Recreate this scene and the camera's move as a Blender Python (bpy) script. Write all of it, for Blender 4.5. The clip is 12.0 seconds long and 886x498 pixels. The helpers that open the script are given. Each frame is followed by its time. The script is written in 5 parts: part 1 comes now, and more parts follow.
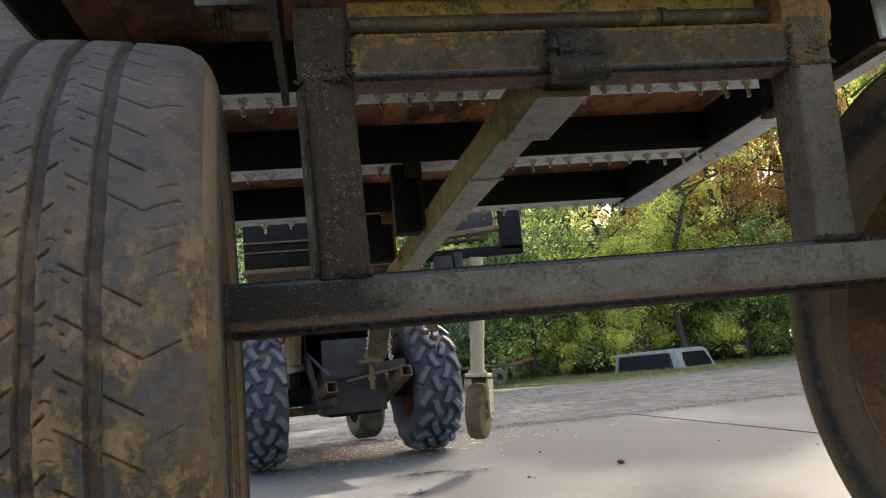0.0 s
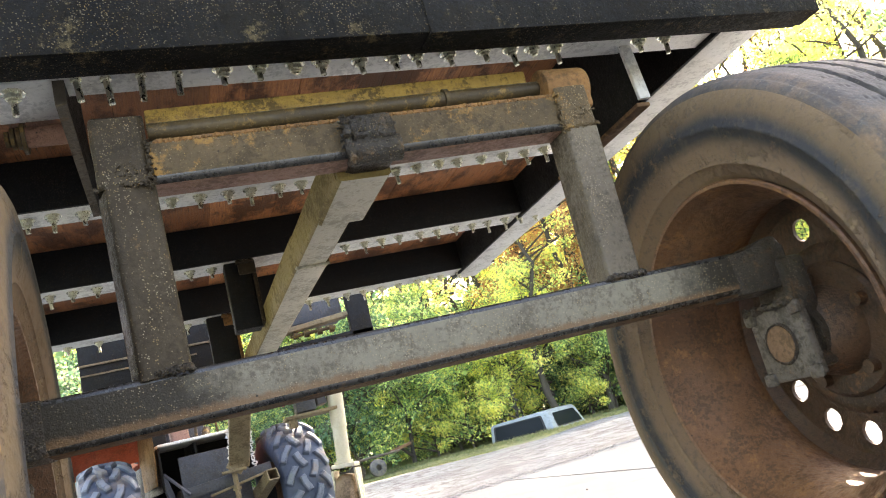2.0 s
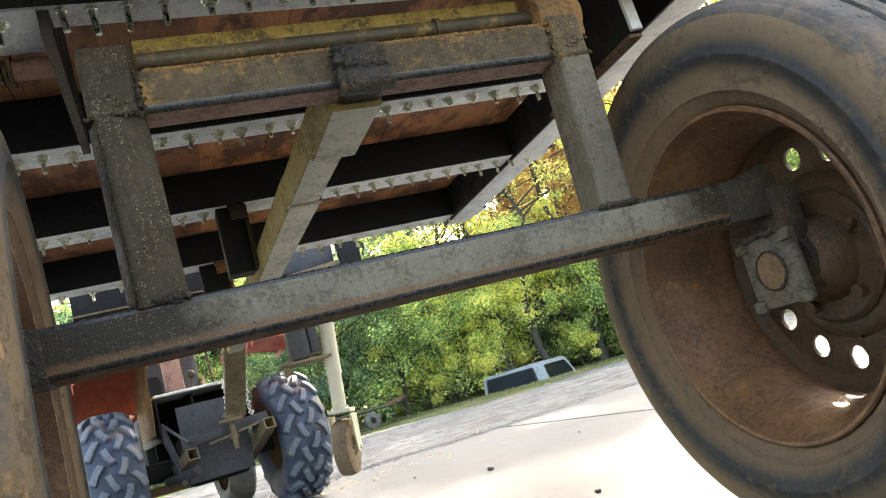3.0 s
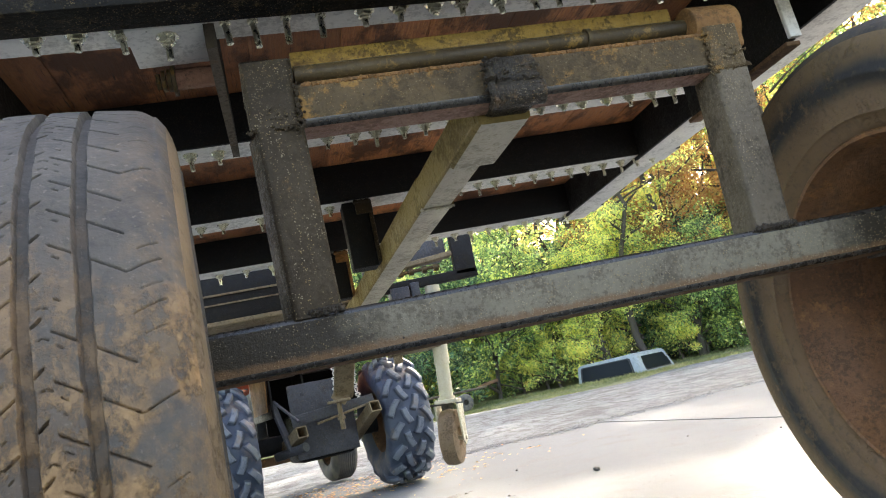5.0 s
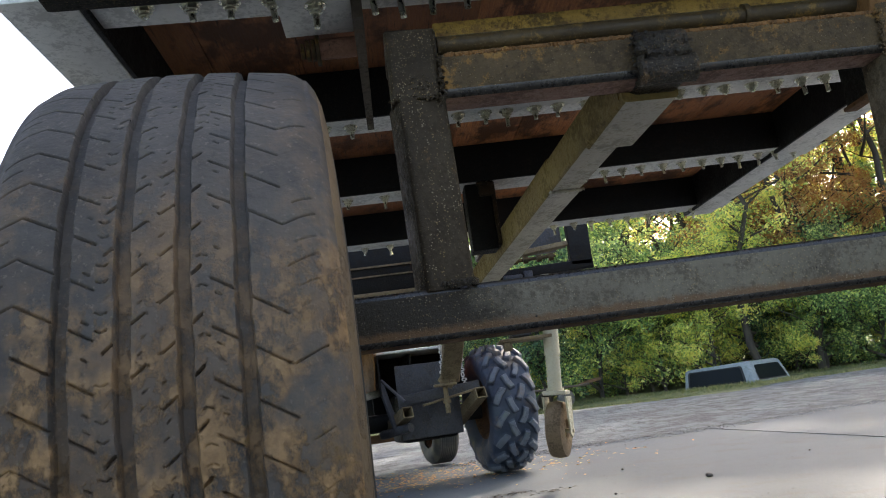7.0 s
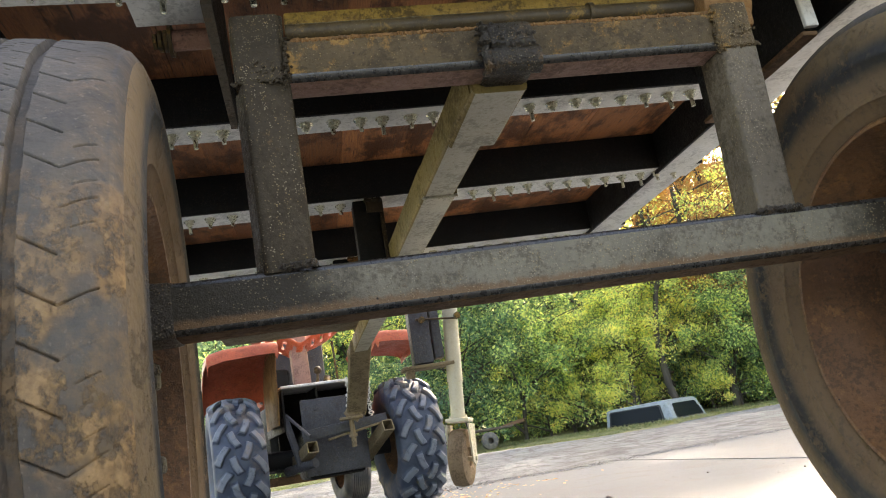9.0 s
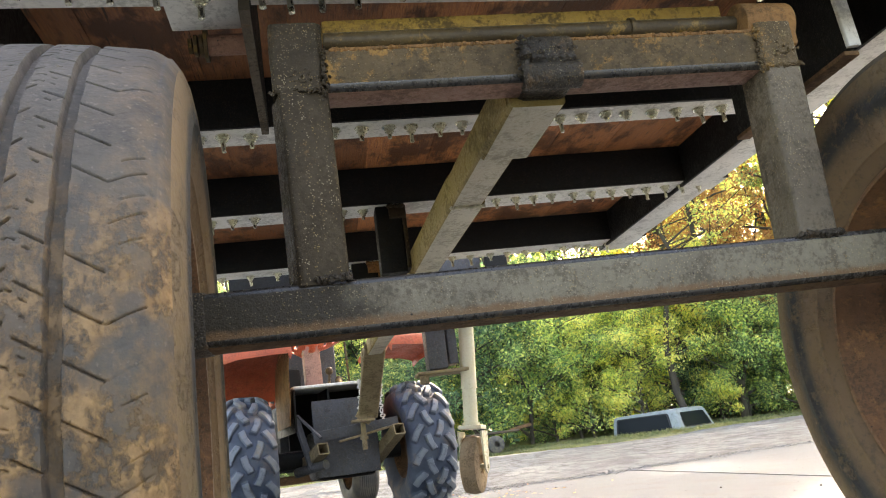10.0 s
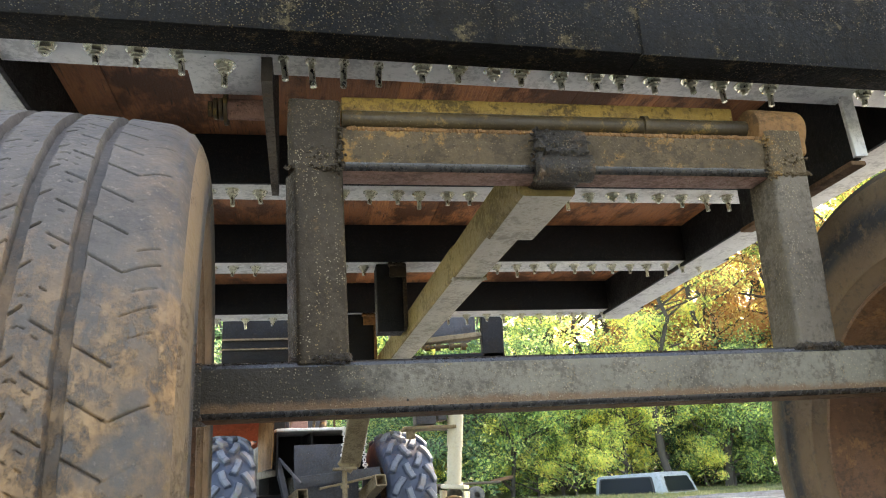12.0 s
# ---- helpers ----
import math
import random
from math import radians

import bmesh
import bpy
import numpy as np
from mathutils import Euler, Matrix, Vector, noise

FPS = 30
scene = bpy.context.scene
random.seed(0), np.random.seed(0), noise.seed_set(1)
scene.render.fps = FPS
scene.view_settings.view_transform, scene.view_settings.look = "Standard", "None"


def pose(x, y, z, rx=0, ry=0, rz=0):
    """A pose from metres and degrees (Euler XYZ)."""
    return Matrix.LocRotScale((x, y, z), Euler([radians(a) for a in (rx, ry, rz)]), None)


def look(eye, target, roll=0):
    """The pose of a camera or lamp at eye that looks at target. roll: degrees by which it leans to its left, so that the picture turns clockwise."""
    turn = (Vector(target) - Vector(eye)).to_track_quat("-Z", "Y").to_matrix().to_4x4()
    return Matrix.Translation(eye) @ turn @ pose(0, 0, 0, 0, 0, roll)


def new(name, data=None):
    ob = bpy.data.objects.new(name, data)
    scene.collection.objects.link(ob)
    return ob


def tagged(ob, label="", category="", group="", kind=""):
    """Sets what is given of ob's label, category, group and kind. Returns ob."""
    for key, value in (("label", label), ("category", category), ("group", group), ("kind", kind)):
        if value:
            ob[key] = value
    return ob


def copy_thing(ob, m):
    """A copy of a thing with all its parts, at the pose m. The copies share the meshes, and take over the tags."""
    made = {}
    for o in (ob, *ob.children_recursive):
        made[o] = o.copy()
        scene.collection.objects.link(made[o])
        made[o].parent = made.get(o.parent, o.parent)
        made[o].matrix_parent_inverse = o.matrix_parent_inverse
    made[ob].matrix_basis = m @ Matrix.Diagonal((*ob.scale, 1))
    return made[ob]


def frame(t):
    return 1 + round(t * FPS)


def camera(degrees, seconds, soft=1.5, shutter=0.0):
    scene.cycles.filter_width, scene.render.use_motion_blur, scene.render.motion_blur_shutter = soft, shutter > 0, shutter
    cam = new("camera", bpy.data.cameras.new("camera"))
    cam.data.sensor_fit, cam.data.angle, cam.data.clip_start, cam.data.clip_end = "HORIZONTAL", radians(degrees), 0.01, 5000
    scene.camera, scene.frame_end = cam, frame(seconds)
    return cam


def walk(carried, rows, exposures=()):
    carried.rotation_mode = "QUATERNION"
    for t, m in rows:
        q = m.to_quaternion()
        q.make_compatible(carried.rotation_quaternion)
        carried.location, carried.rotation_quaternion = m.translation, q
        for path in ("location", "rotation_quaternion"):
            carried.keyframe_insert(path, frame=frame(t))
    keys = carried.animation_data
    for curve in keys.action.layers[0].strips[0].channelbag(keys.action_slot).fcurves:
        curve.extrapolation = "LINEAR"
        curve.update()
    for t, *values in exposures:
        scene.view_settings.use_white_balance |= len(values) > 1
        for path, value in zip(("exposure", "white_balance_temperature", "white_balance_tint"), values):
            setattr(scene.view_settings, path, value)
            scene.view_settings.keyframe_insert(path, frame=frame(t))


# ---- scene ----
cam = camera(59.0, 12.0, soft=1.05)
PATH = [
    (0, (-0.286, -0.81, 0.348), (0.009, 1.143, 0.662), -5.3),
    (0.5, (-0.271, -0.846, 0.313), (0.127, 1.092, 0.605), -10.0),
    (1, (-0.272, -0.844, 0.324), (0.181, 1.055, 0.756), -12.3),
    (1.5, (-0.258, -0.861, 0.33), (0.358, 0.976, 0.827), -14.4),
    (2, (-0.25, -0.858, 0.318), (0.416, 0.969, 0.784), -15.1),
    (2.5, (-0.257, -0.855, 0.291), (0.434, 0.986, 0.656), -15.8),
    (3, (-0.26, -0.851, 0.287), (0.407, 1.001, 0.642), -15.8),
    (3.2, (-0.273, -0.846, 0.29), (0.385, 1.005, 0.663), -15.8),
    (4.8, (-0.302, -0.838, 0.321), (0.164, 1.079, 0.651), -13.0),
    (5, (-0.307, -0.84, 0.342), (0.122, 1.078, 0.711), -12.4),
    (5.5, (-0.321, -0.84, 0.357), (0.019, 1.084, 0.784), -10.5),
    (6, (-0.326, -0.833, 0.35), (-0.047, 1.098, 0.788), -9.5),
    (6.5, (-0.336, -0.816, 0.34), (-0.123, 1.136, 0.723), -8.8),
    (6.7, (-0.338, -0.813, 0.338), (-0.158, 1.142, 0.718), -8.5),
    (8.3, (-0.299, -0.833, 0.31), (-0.141, 1.095, 0.82), -6.7),
    (8.5, (-0.281, -0.825, 0.304), (-0.095, 1.103, 0.803), -7.5),
    (9, (-0.255, -0.799, 0.259), (0.101, 1.11, 0.738), -9.3),
    (9.5, (-0.254, -0.789, 0.25), (0.136, 1.116, 0.716), -9.7),
    (10, (-0.278, -0.788, 0.281), (0.053, 1.124, 0.766), -7.5),
    (10.5, (-0.281, -0.79, 0.284), (0.005, 1.131, 0.762), -5.5),
    (11, (-0.281, -0.786, 0.287), (-0.001, 1.14, 0.748), -4.4),
    (11.5, (-0.269, -0.782, 0.297), (0.094, 1.13, 0.755), -4.4),
    (12, (-0.285, -0.804, 0.326), (0.06, 1.076, 0.912), -3.2),
]
LIGHT = [                 # seconds, stops, kelvin, tint
    (0.0, 2.33, 8050, 15), (0.5, 3.28, 8050, 15), (1.0, 3.63, 8260, 15), (1.5, 3.95, 8360, 15), (2.0, 3.93, 8260, 15), (2.5, 3.66, 8150, 13), (3.0, 3.53, 8050, 11),
    (5.0, 3.43, 7840, 12), (5.5, 3.51, 7630, 12), (6.0, 3.28, 7310, 12), (6.5, 2.73, 7210, 12), (6.7, 2.58, 7210, 12),
    (8.3, 2.18, 8360, 14), (8.5, 2.42, 8360, 14), (9.0, 3.28, 8570, 14), (9.5, 3.63, 8670, 14), (10.0, 3.50, 8670, 14), (10.5, 3.63, 8570, 14), (11.0, 3.41, 8460, 14), (11.5, 3.43, 8360, 12), (12.0, 3.78, 8260, 13),
]
walk(cam, [(t, look(eye, target, roll)) for t, eye, target, roll in PATH], LIGHT)

# ---------------------------------------------------------------- world and sun
SUN_AZ, SUN_EL = 33.0, 36.0
world = bpy.data.worlds.new("world")
scene.world = world
world.use_nodes = True
wn = world.node_tree.nodes
sky = wn.new("ShaderNodeTexSky")
sky.sky_type = 'NISHITA'
sky.sun_disc = False
sky.sun_elevation = radians(SUN_EL)
sky.sun_rotation = radians(SUN_AZ)
sky.air_density, sky.dust_density = 0.8, 3.5
wn["Background"].inputs["Strength"].default_value = 0.14
world.node_tree.links.new(sky.outputs[0], wn["Background"].inputs["Color"])
sun = new("sun", bpy.data.lights.new("sun", 'SUN'))
sun.data.energy, sun.data.angle, sun.data.color = 2.2, radians(0.55), (1.0, 0.955, 0.88)
sd = Vector((math.sin(radians(SUN_AZ)) * math.cos(radians(SUN_EL)), math.cos(radians(SUN_AZ)) * math.cos(radians(SUN_EL)), math.sin(radians(SUN_EL))))
sun.matrix_world = look(sd * 40, (0, 0, 0))


# ---------------------------------------------------------------- materials
class Nodes:
    """A short hand for building one node material."""

    def __init__(self, name):
        self.m = bpy.data.materials.new(name)
        self.m.use_nodes = True
        self.t = self.m.node_tree
        self.b = self.t.nodes["Principled BSDF"]
        tc = self.t.nodes.new("ShaderNodeTexCoord")
        self.co = tc.outputs["Object"]

    def link(self, a, b):
        self.t.links.new(a, b)

    def noise(self, scale, detail=4, rough=0.55, stretch=(1, 1, 1), vec=None):
        mp = self.t.nodes.new("ShaderNodeMapping")
        mp.inputs["Scale"].default_value = stretch
        self.link(vec or self.co, mp.inputs[0])
        n = self.t.nodes.new("ShaderNodeTexNoise")
        n.inputs["Scale"].default_value, n.inputs["Detail"].default_value, n.inputs["Roughness"].default_value = scale, detail, rough
        self.link(mp.outputs[0], n.inputs["Vector"])
        return n.outputs["Fac"]

    def voronoi(self, scale, feature='F1', stretch=(1, 1, 1)):
        mp = self.t.nodes.new("ShaderNodeMapping")
        mp.inputs["Scale"].default_value = stretch
        self.link(self.co, mp.inputs[0])
        n = self.t.nodes.new("ShaderNodeTexVoronoi")
        n.feature = feature
        n.inputs["Scale"].default_value = scale
        self.link(mp.outputs[0], n.inputs["Vector"])
        return n

    def ramp(self, fac, *stops):
        r = self.t.nodes.new("ShaderNodeValToRGB")
        while len(r.color_ramp.elements) < len(stops):
            r.color_ramp.elements.new(0.5)
        for e, (p, c) in zip(r.color_ramp.elements, stops):
            e.position = p
            e.color = (*c, 1) if len(c) == 3 else c
        self.link(fac, r.inputs[0])
        return r.outputs[0]

    def band(self, fac, lo, hi):
        r = self.t.nodes.new("ShaderNodeMapRange")
        r.interpolation_type = 'SMOOTHSTEP'
        r.inputs["From Min"].default_value, r.inputs["From Max"].default_value = lo, hi
        self.link(fac, r.inputs["Value"])
        return r.outputs["Result"]

    def mix(self, fac, a, b, kind='MIX'):
        n = self.t.nodes.new("ShaderNodeMix")
        n.data_type, n.blend_type = 'RGBA', kind
        for value, socket in ((fac, n.inputs["Factor"]), (a, n.inputs["A"]), (b, n.inputs["B"])):
            if isinstance(value, bpy.types.NodeSocket):
                self.link(value, socket)
            elif isinstance(value, (int, float)):
                socket.default_value = value
            else:
                socket.default_value = (*value, 1)
        return n.outputs["Result"]

    def math(self, op, a, b=0.0):
        n = self.t.nodes.new("ShaderNodeMath")
        n.operation = op
        for value, socket in ((a, n.inputs[0]), (b, n.inputs[1])):
            if isinstance(value, (int, float)):
                socket.default_value = value
            else:
                self.link(value, socket)
        return n.outputs[0]

    def bump(self, height, distance, strength=1.0):
        n = self.t.nodes.new("ShaderNodeBump")
        n.inputs["Distance"].default_value, n.inputs["Strength"].default_value = distance, strength
        self.link(height, n.inputs["Height"])
        if self.b.inputs["Normal"].is_linked:
            self.link(self.b.inputs["Normal"].links[0].from_socket, n.inputs["Normal"])
        self.link(n.outputs[0], self.b.inputs["Normal"])

    def done(self, color=None, rough=None, metal=0.0):
        for value, key in ((color, "Base Color"), (rough, "Roughness"), (metal, "Metallic")):
            if value is None:
                continue
            if isinstance(value, bpy.types.NodeSocket):
                self.link(value, self.b.inputs[key])
            else:
                self.b.inputs[key].default_value = (*value, 1) if isinstance(value, tuple) else value
        return self.m


def steel(name, paint, dark, rust, rust_at=0.62, speck=0.5, rough=0.6, metal=0.0, bump=0.0006, low_rust=None, ends=None, streak=0.0, dirt=0.4, shine=0.14, splash=1.0):
    """Painted steel with soft dusty patches, fine grain, some rust and splashed mud specks.
    low_rust: height under which rust creeps up from a lower edge. ends: middle x and reach beyond which grime and
    painted wheel shade darken both ends."""
    n = Nodes(name)
    big, mid, fine, grit = n.noise(5, 4, 0.5), n.noise(38, 7, 0.7), n.noise(150, 5, 0.7), n.noise(420, 2, 0.5)
    c = n.mix(n.band(n.math('ADD', n.math('MULTIPLY', big, 0.7), n.math('MULTIPLY', mid, 0.3)), 0.3, 0.7), paint, dark)
    c = n.mix(n.math('MULTIPLY', n.band(fine, 0.36, 0.72), 0.32 if bump > 0.0004 else 0.15), c, tuple(v * 0.5 for v in dark))
    c = n.mix(n.math('MULTIPLY', n.band(mid, 0.58, 0.74), 0.4), c, tuple(v * 0.45 for v in dark))
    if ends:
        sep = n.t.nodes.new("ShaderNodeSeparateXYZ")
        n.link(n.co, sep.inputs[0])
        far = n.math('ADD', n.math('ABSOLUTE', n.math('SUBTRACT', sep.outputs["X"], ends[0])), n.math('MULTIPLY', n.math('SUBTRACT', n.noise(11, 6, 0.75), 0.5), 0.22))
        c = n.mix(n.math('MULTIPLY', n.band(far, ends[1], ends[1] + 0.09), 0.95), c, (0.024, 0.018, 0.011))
    muck = n.math('ADD', n.math('MULTIPLY', n.noise(16, 8, 0.8), 0.65), n.math('MULTIPLY', fine, 0.35))
    c = n.mix(n.math('MULTIPLY', n.band(muck, 0.49, 0.57), dirt), c, (0.036, 0.026, 0.017))
    if streak:
        drip = n.noise(60, 5, 0.7, (1, 1, 0.08))
        c = n.mix(n.math('MULTIPLY', n.band(drip, 0.5, 0.72), streak), c, tuple(v * 0.3 for v in dark))
    c = n.mix(n.math('MULTIPLY', n.band(n.noise(24, 7, 0.8), rust_at, rust_at + 0.1), 0.7), c, rust)
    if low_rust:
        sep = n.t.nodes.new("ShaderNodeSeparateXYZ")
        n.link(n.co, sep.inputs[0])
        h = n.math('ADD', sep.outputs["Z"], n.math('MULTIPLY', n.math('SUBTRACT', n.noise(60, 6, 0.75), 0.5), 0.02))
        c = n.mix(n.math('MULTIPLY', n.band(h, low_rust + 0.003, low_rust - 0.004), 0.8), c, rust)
    splat, fleck = n.voronoi(190), n.voronoi(400)
    specks = n.math('MAXIMUM', n.math('MULTIPLY', n.band(splat.outputs["Distance"], 0.24, 0.08), n.band(splat.outputs["Color"], 0.64, 0.78)),
                    n.math('MULTIPLY', n.band(fleck.outputs["Distance"], 0.42, 0.15), n.band(fleck.outputs["Color"], 0.5, 0.7)))
    specks = n.math('MULTIPLY', specks, n.band(n.noise(13, 6, 0.75), 0.38, 0.6))
    c = n.mix(n.math('MULTIPLY', specks, speck), c, n.mix(n.band(n.noise(90, 2), 0.4, 0.6), tuple(v * splash for v in (0.27, 0.215, 0.14)), tuple(v * splash for v in (0.24, 0.16, 0.07))))
    pits = n.math('MULTIPLY', n.band(n.voronoi(60).outputs["Distance"], 0.1, 0.04), n.band(n.noise(21, 3), 0.52, 0.58))
    c = n.mix(pits, c, (0.02, 0.017, 0.014))
    n.bump(grit, bump * 0.7)
    n.bump(fine, bump * 2.5)
    n.bump(mid, bump * 4.0)
    n.bump(specks, bump * 1.5)
    n.b.inputs["Specular IOR Level"].default_value = shine
    dull = n.math('ADD', n.math('MULTIPLY', fine, 0.3), n.math('MULTIPLY', n.band(muck, 0.46, 0.56), 0.18))
    return n.done(c, n.math('ADD', dull, rough - 0.2), metal)


M = {}
# both ends: grime, with the shade of the wheels put into the colour
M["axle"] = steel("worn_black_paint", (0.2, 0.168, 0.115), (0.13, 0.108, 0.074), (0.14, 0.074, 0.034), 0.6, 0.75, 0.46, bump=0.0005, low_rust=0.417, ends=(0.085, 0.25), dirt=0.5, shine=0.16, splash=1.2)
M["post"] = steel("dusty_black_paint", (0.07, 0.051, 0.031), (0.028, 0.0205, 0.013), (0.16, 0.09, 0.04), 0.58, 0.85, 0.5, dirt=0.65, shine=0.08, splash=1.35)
M["edge"] = steel("worn_black_edges", (0.03, 0.025, 0.019), (0.014, 0.012, 0.01), (0.1, 0.06, 0.03), 0.57, 0.3, 0.28, bump=0.0002, dirt=0.5, shine=0.5)
M["undercoat"] = steel("splashed_undercoat", (0.125, 0.083, 0.042), (0.062, 0.043, 0.024), (0.3, 0.155, 0.042), 0.53, 1.0, 0.5, bump=0.0009, dirt=0.5, shine=0.1, splash=1.7)
M["grease"] = steel("greasy_lumpy_black", (0.07, 0.05, 0.031), (0.022, 0.017, 0.012), (0.17, 0.095, 0.042), 0.54, 1.0, 0.36, bump=0.002, dirt=0.5, shine=0.3, splash=1.3)
M["beam"] = steel("black_beam_paint", (0.021, 0.0195, 0.0175), (0.009, 0.0086, 0.008), (0.11, 0.082, 0.042), 0.57, 0.55, 0.6, streak=0.35, dirt=0.15, shine=0.03, splash=1.1)
M["plate"] = steel("bare_grey_plate", (0.13, 0.106, 0.079), (0.075, 0.06, 0.045), (0.16, 0.09, 0.042), 0.56, 0.4, 0.5, dirt=0.7, shine=0.18)
M["primer"] = steel("red_primer", (0.36, 0.19, 0.13), (0.24, 0.125, 0.085), (0.34, 0.2, 0.12), 0.58, 0.4, 0.55, dirt=0.4, shine=0.3)
M["rust"] = steel("brown_rust", (0.2, 0.115, 0.06), (0.12, 0.067, 0.038), (0.27, 0.15, 0.065), 0.56, 0.25, 0.8)
M["rim"] = steel("rusty_wheel_steel", (0.22, 0.1, 0.042), (0.125, 0.057, 0.026), (0.3, 0.14, 0.05), 0.54, 0.15, 0.42, dirt=0.45, shine=0.3)
M["orange"] = steel("orange_rust", (0.26, 0.125, 0.042), (0.15, 0.075, 0.03), (0.06, 0.04, 0.025), 0.56, 0.4, 0.7, dirt=0.45)
M["disc"] = steel("dark_rusty_disc", (0.115, 0.062, 0.033), (0.06, 0.034, 0.02), (0.19, 0.09, 0.036), 0.57, 0.15, 0.42, dirt=0.6, shine=0.3)
M["black"] = steel("black_chassis_paint", (0.011, 0.0105, 0.01), (0.007, 0.0068, 0.0066), (0.035, 0.023, 0.015), 0.68, 0.12, 0.6, dirt=0.2, shine=0.2)
M["silver"] = steel("silver_paint", (0.72, 0.7, 0.66), (0.58, 0.555, 0.51), (0.33, 0.23, 0.14), 0.66, 0.12, 0.4, bump=0.0002, dirt=0.3, shine=0.4)
M["zinc"] = steel("zinc_plated_steel", (0.8, 0.78, 0.65), (0.6, 0.57, 0.44), (0.35, 0.28, 0.15), 0.68, 0.05, 0.22, 0.88, 0.0001, dirt=0.12, shine=0.8)
M["yellow"] = steel("old_yellow_paint", (0.4, 0.25, 0.06), (0.26, 0.165, 0.055), (0.12, 0.066, 0.032), 0.5, 0.5, 0.45, dirt=0.75, shine=0.25)
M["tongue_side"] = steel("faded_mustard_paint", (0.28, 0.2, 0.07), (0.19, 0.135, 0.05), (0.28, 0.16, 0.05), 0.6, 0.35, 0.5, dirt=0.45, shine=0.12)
# underside of the tongue: paler and greyer than its sides
M["tongue_under"] = steel("pale_grey_paint", (0.52, 0.47, 0.36), (0.4, 0.355, 0.26), (0.26, 0.17, 0.09), 0.64, 0.25, 0.42, bump=0.0003, dirt=0.35, shine=0.4)
M["rod"] = steel("oily_steel_rod", (0.09, 0.06, 0.026), (0.03, 0.021, 0.012), (0.24, 0.14, 0.036), 0.52, 0.3, 0.38, bump=0.0003, shine=0.2)
# right upright: paler and greyer than the left one
M["post_grey"] = steel("grey_brown_paint", (0.15, 0.117, 0.08), (0.1, 0.077, 0.052), (0.15, 0.088, 0.042), 0.6, 0.75, 0.5, dirt=0.5, shine=0.12, splash=1.2)
M["tan"] = steel("tan_dusty_paint", (0.23, 0.175, 0.105), (0.15, 0.112, 0.066), (0.26, 0.16, 0.06), 0.62, 0.3, 0.6)
M["cream"] = steel("cream_jack_paint", (0.5, 0.46, 0.34), (0.43, 0.39, 0.28), (0.33, 0.23, 0.1), 0.7, 0.05, 0.3, bump=0.0001, dirt=0.08, shine=0.5)
M["brown_wheel"] = steel("brown_caster_wheel", (0.22, 0.16, 0.1), (0.16, 0.11, 0.07), (0.2, 0.12, 0.06), 0.6, 0.3, 0.75)
M["red"] = steel("faded_red_paint", (0.5, 0.092, 0.032), (0.4, 0.075, 0.03), (0.46, 0.2, 0.06), 0.58, 0.15, 0.45, dirt=0.3, shine=0.35)
M["charcoal"] = steel("charcoal_plate", (0.066, 0.068, 0.076), (0.042, 0.043, 0.048), (0.14, 0.1, 0.06), 0.64, 0.5, 0.5, dirt=0.3, shine=0.3)
M["carwhite"] = steel("chalky_white_car_paint", (0.31, 0.345, 0.35), (0.24, 0.275, 0.28), (0.24, 0.24, 0.21), 0.7, 0.05, 0.45, dirt=0.3, shine=0.3)


def wood(name, a, b, c):
    n = Nodes(name)
    info = n.t.nodes.new("ShaderNodeObjectInfo")
    grain = n.noise(30, 7, 0.7, (9, 0.5, 9))
    col = n.ramp(grain, (0.3, a), (0.5, b), (0.7, c))
    col = n.mix(n.math('MULTIPLY', n.band(info.outputs["Random"], 0.2, 0.9), 0.6), col, tuple(v * 0.35 for v in a))
    wet = n.noise(7, 6, 0.7, (1.6, 0.9, 1))
    col = n.mix(n.math('MULTIPLY', n.band(wet, 0.44, 0.58), 0.85), col, tuple(v * 0.22 for v in a))
    checks = n.noise(90, 3, 0.6, (3, 0.12, 3))
    col = n.mix(n.math('MULTIPLY', n.band(checks, 0.62, 0.68), 0.8), col, (0.012, 0.008, 0.006))
    n.bump(grain, 0.002)
    n.b.inputs["Specular IOR Level"].default_value = 0.35
    return n.done(col, n.math('ADD', n.math('MULTIPLY', grain, 0.5), 0.3))


M["plank"] = wood("reddish_deck_timber", (0.28, 0.105, 0.048), (0.5, 0.19, 0.075), (0.66, 0.29, 0.115))

n = Nodes("tyre_rubber")
sep = n.t.nodes.new("ShaderNodeSeparateXYZ")
n.link(n.co, sep.inputs[0])
rad = n.math('SQRT', n.math('ADD', n.math('POWER', sep.outputs["Y"], 2.0), n.math('POWER', sep.outputs["Z"], 2.0)))
c = n.mix(n.band(n.noise(7, 6, 0.7), 0.36, 0.64), (0.042, 0.037, 0.032), (0.074, 0.064, 0.054))
c = n.mix(n.math('MULTIPLY', n.band(n.noise(34, 7, 0.75), 0.5, 0.64), 0.55), c, (0.036, 0.034, 0.032))
c = n.mix(n.math('MULTIPLY', n.band(n.noise(260, 3, 0.6), 0.6, 0.7), 0.5), c, (0.15, 0.125, 0.095))
low = n.band(n.math('ADD', sep.outputs["Z"], n.math('MULTIPLY', n.math('SUBTRACT', n.noise(6, 4), 0.5), 0.35)), 0.24, -0.08)
inner = n.band(n.math('ADD', sep.outputs["X"], n.math('MULTIPLY', n.math('SUBTRACT', n.noise(14, 5, 0.7), 0.5), 0.1)), 0.062, 0.115)
inner = n.math('MULTIPLY', inner, n.math('ADD', 0.3, n.math('MULTIPLY', n.band(sep.outputs["Z"], 0.25, -0.02), 0.7)))
film = n.band(n.noise(12, 7, 0.75, (1.0, 0.8, 0.8)), 0.38, 0.66)
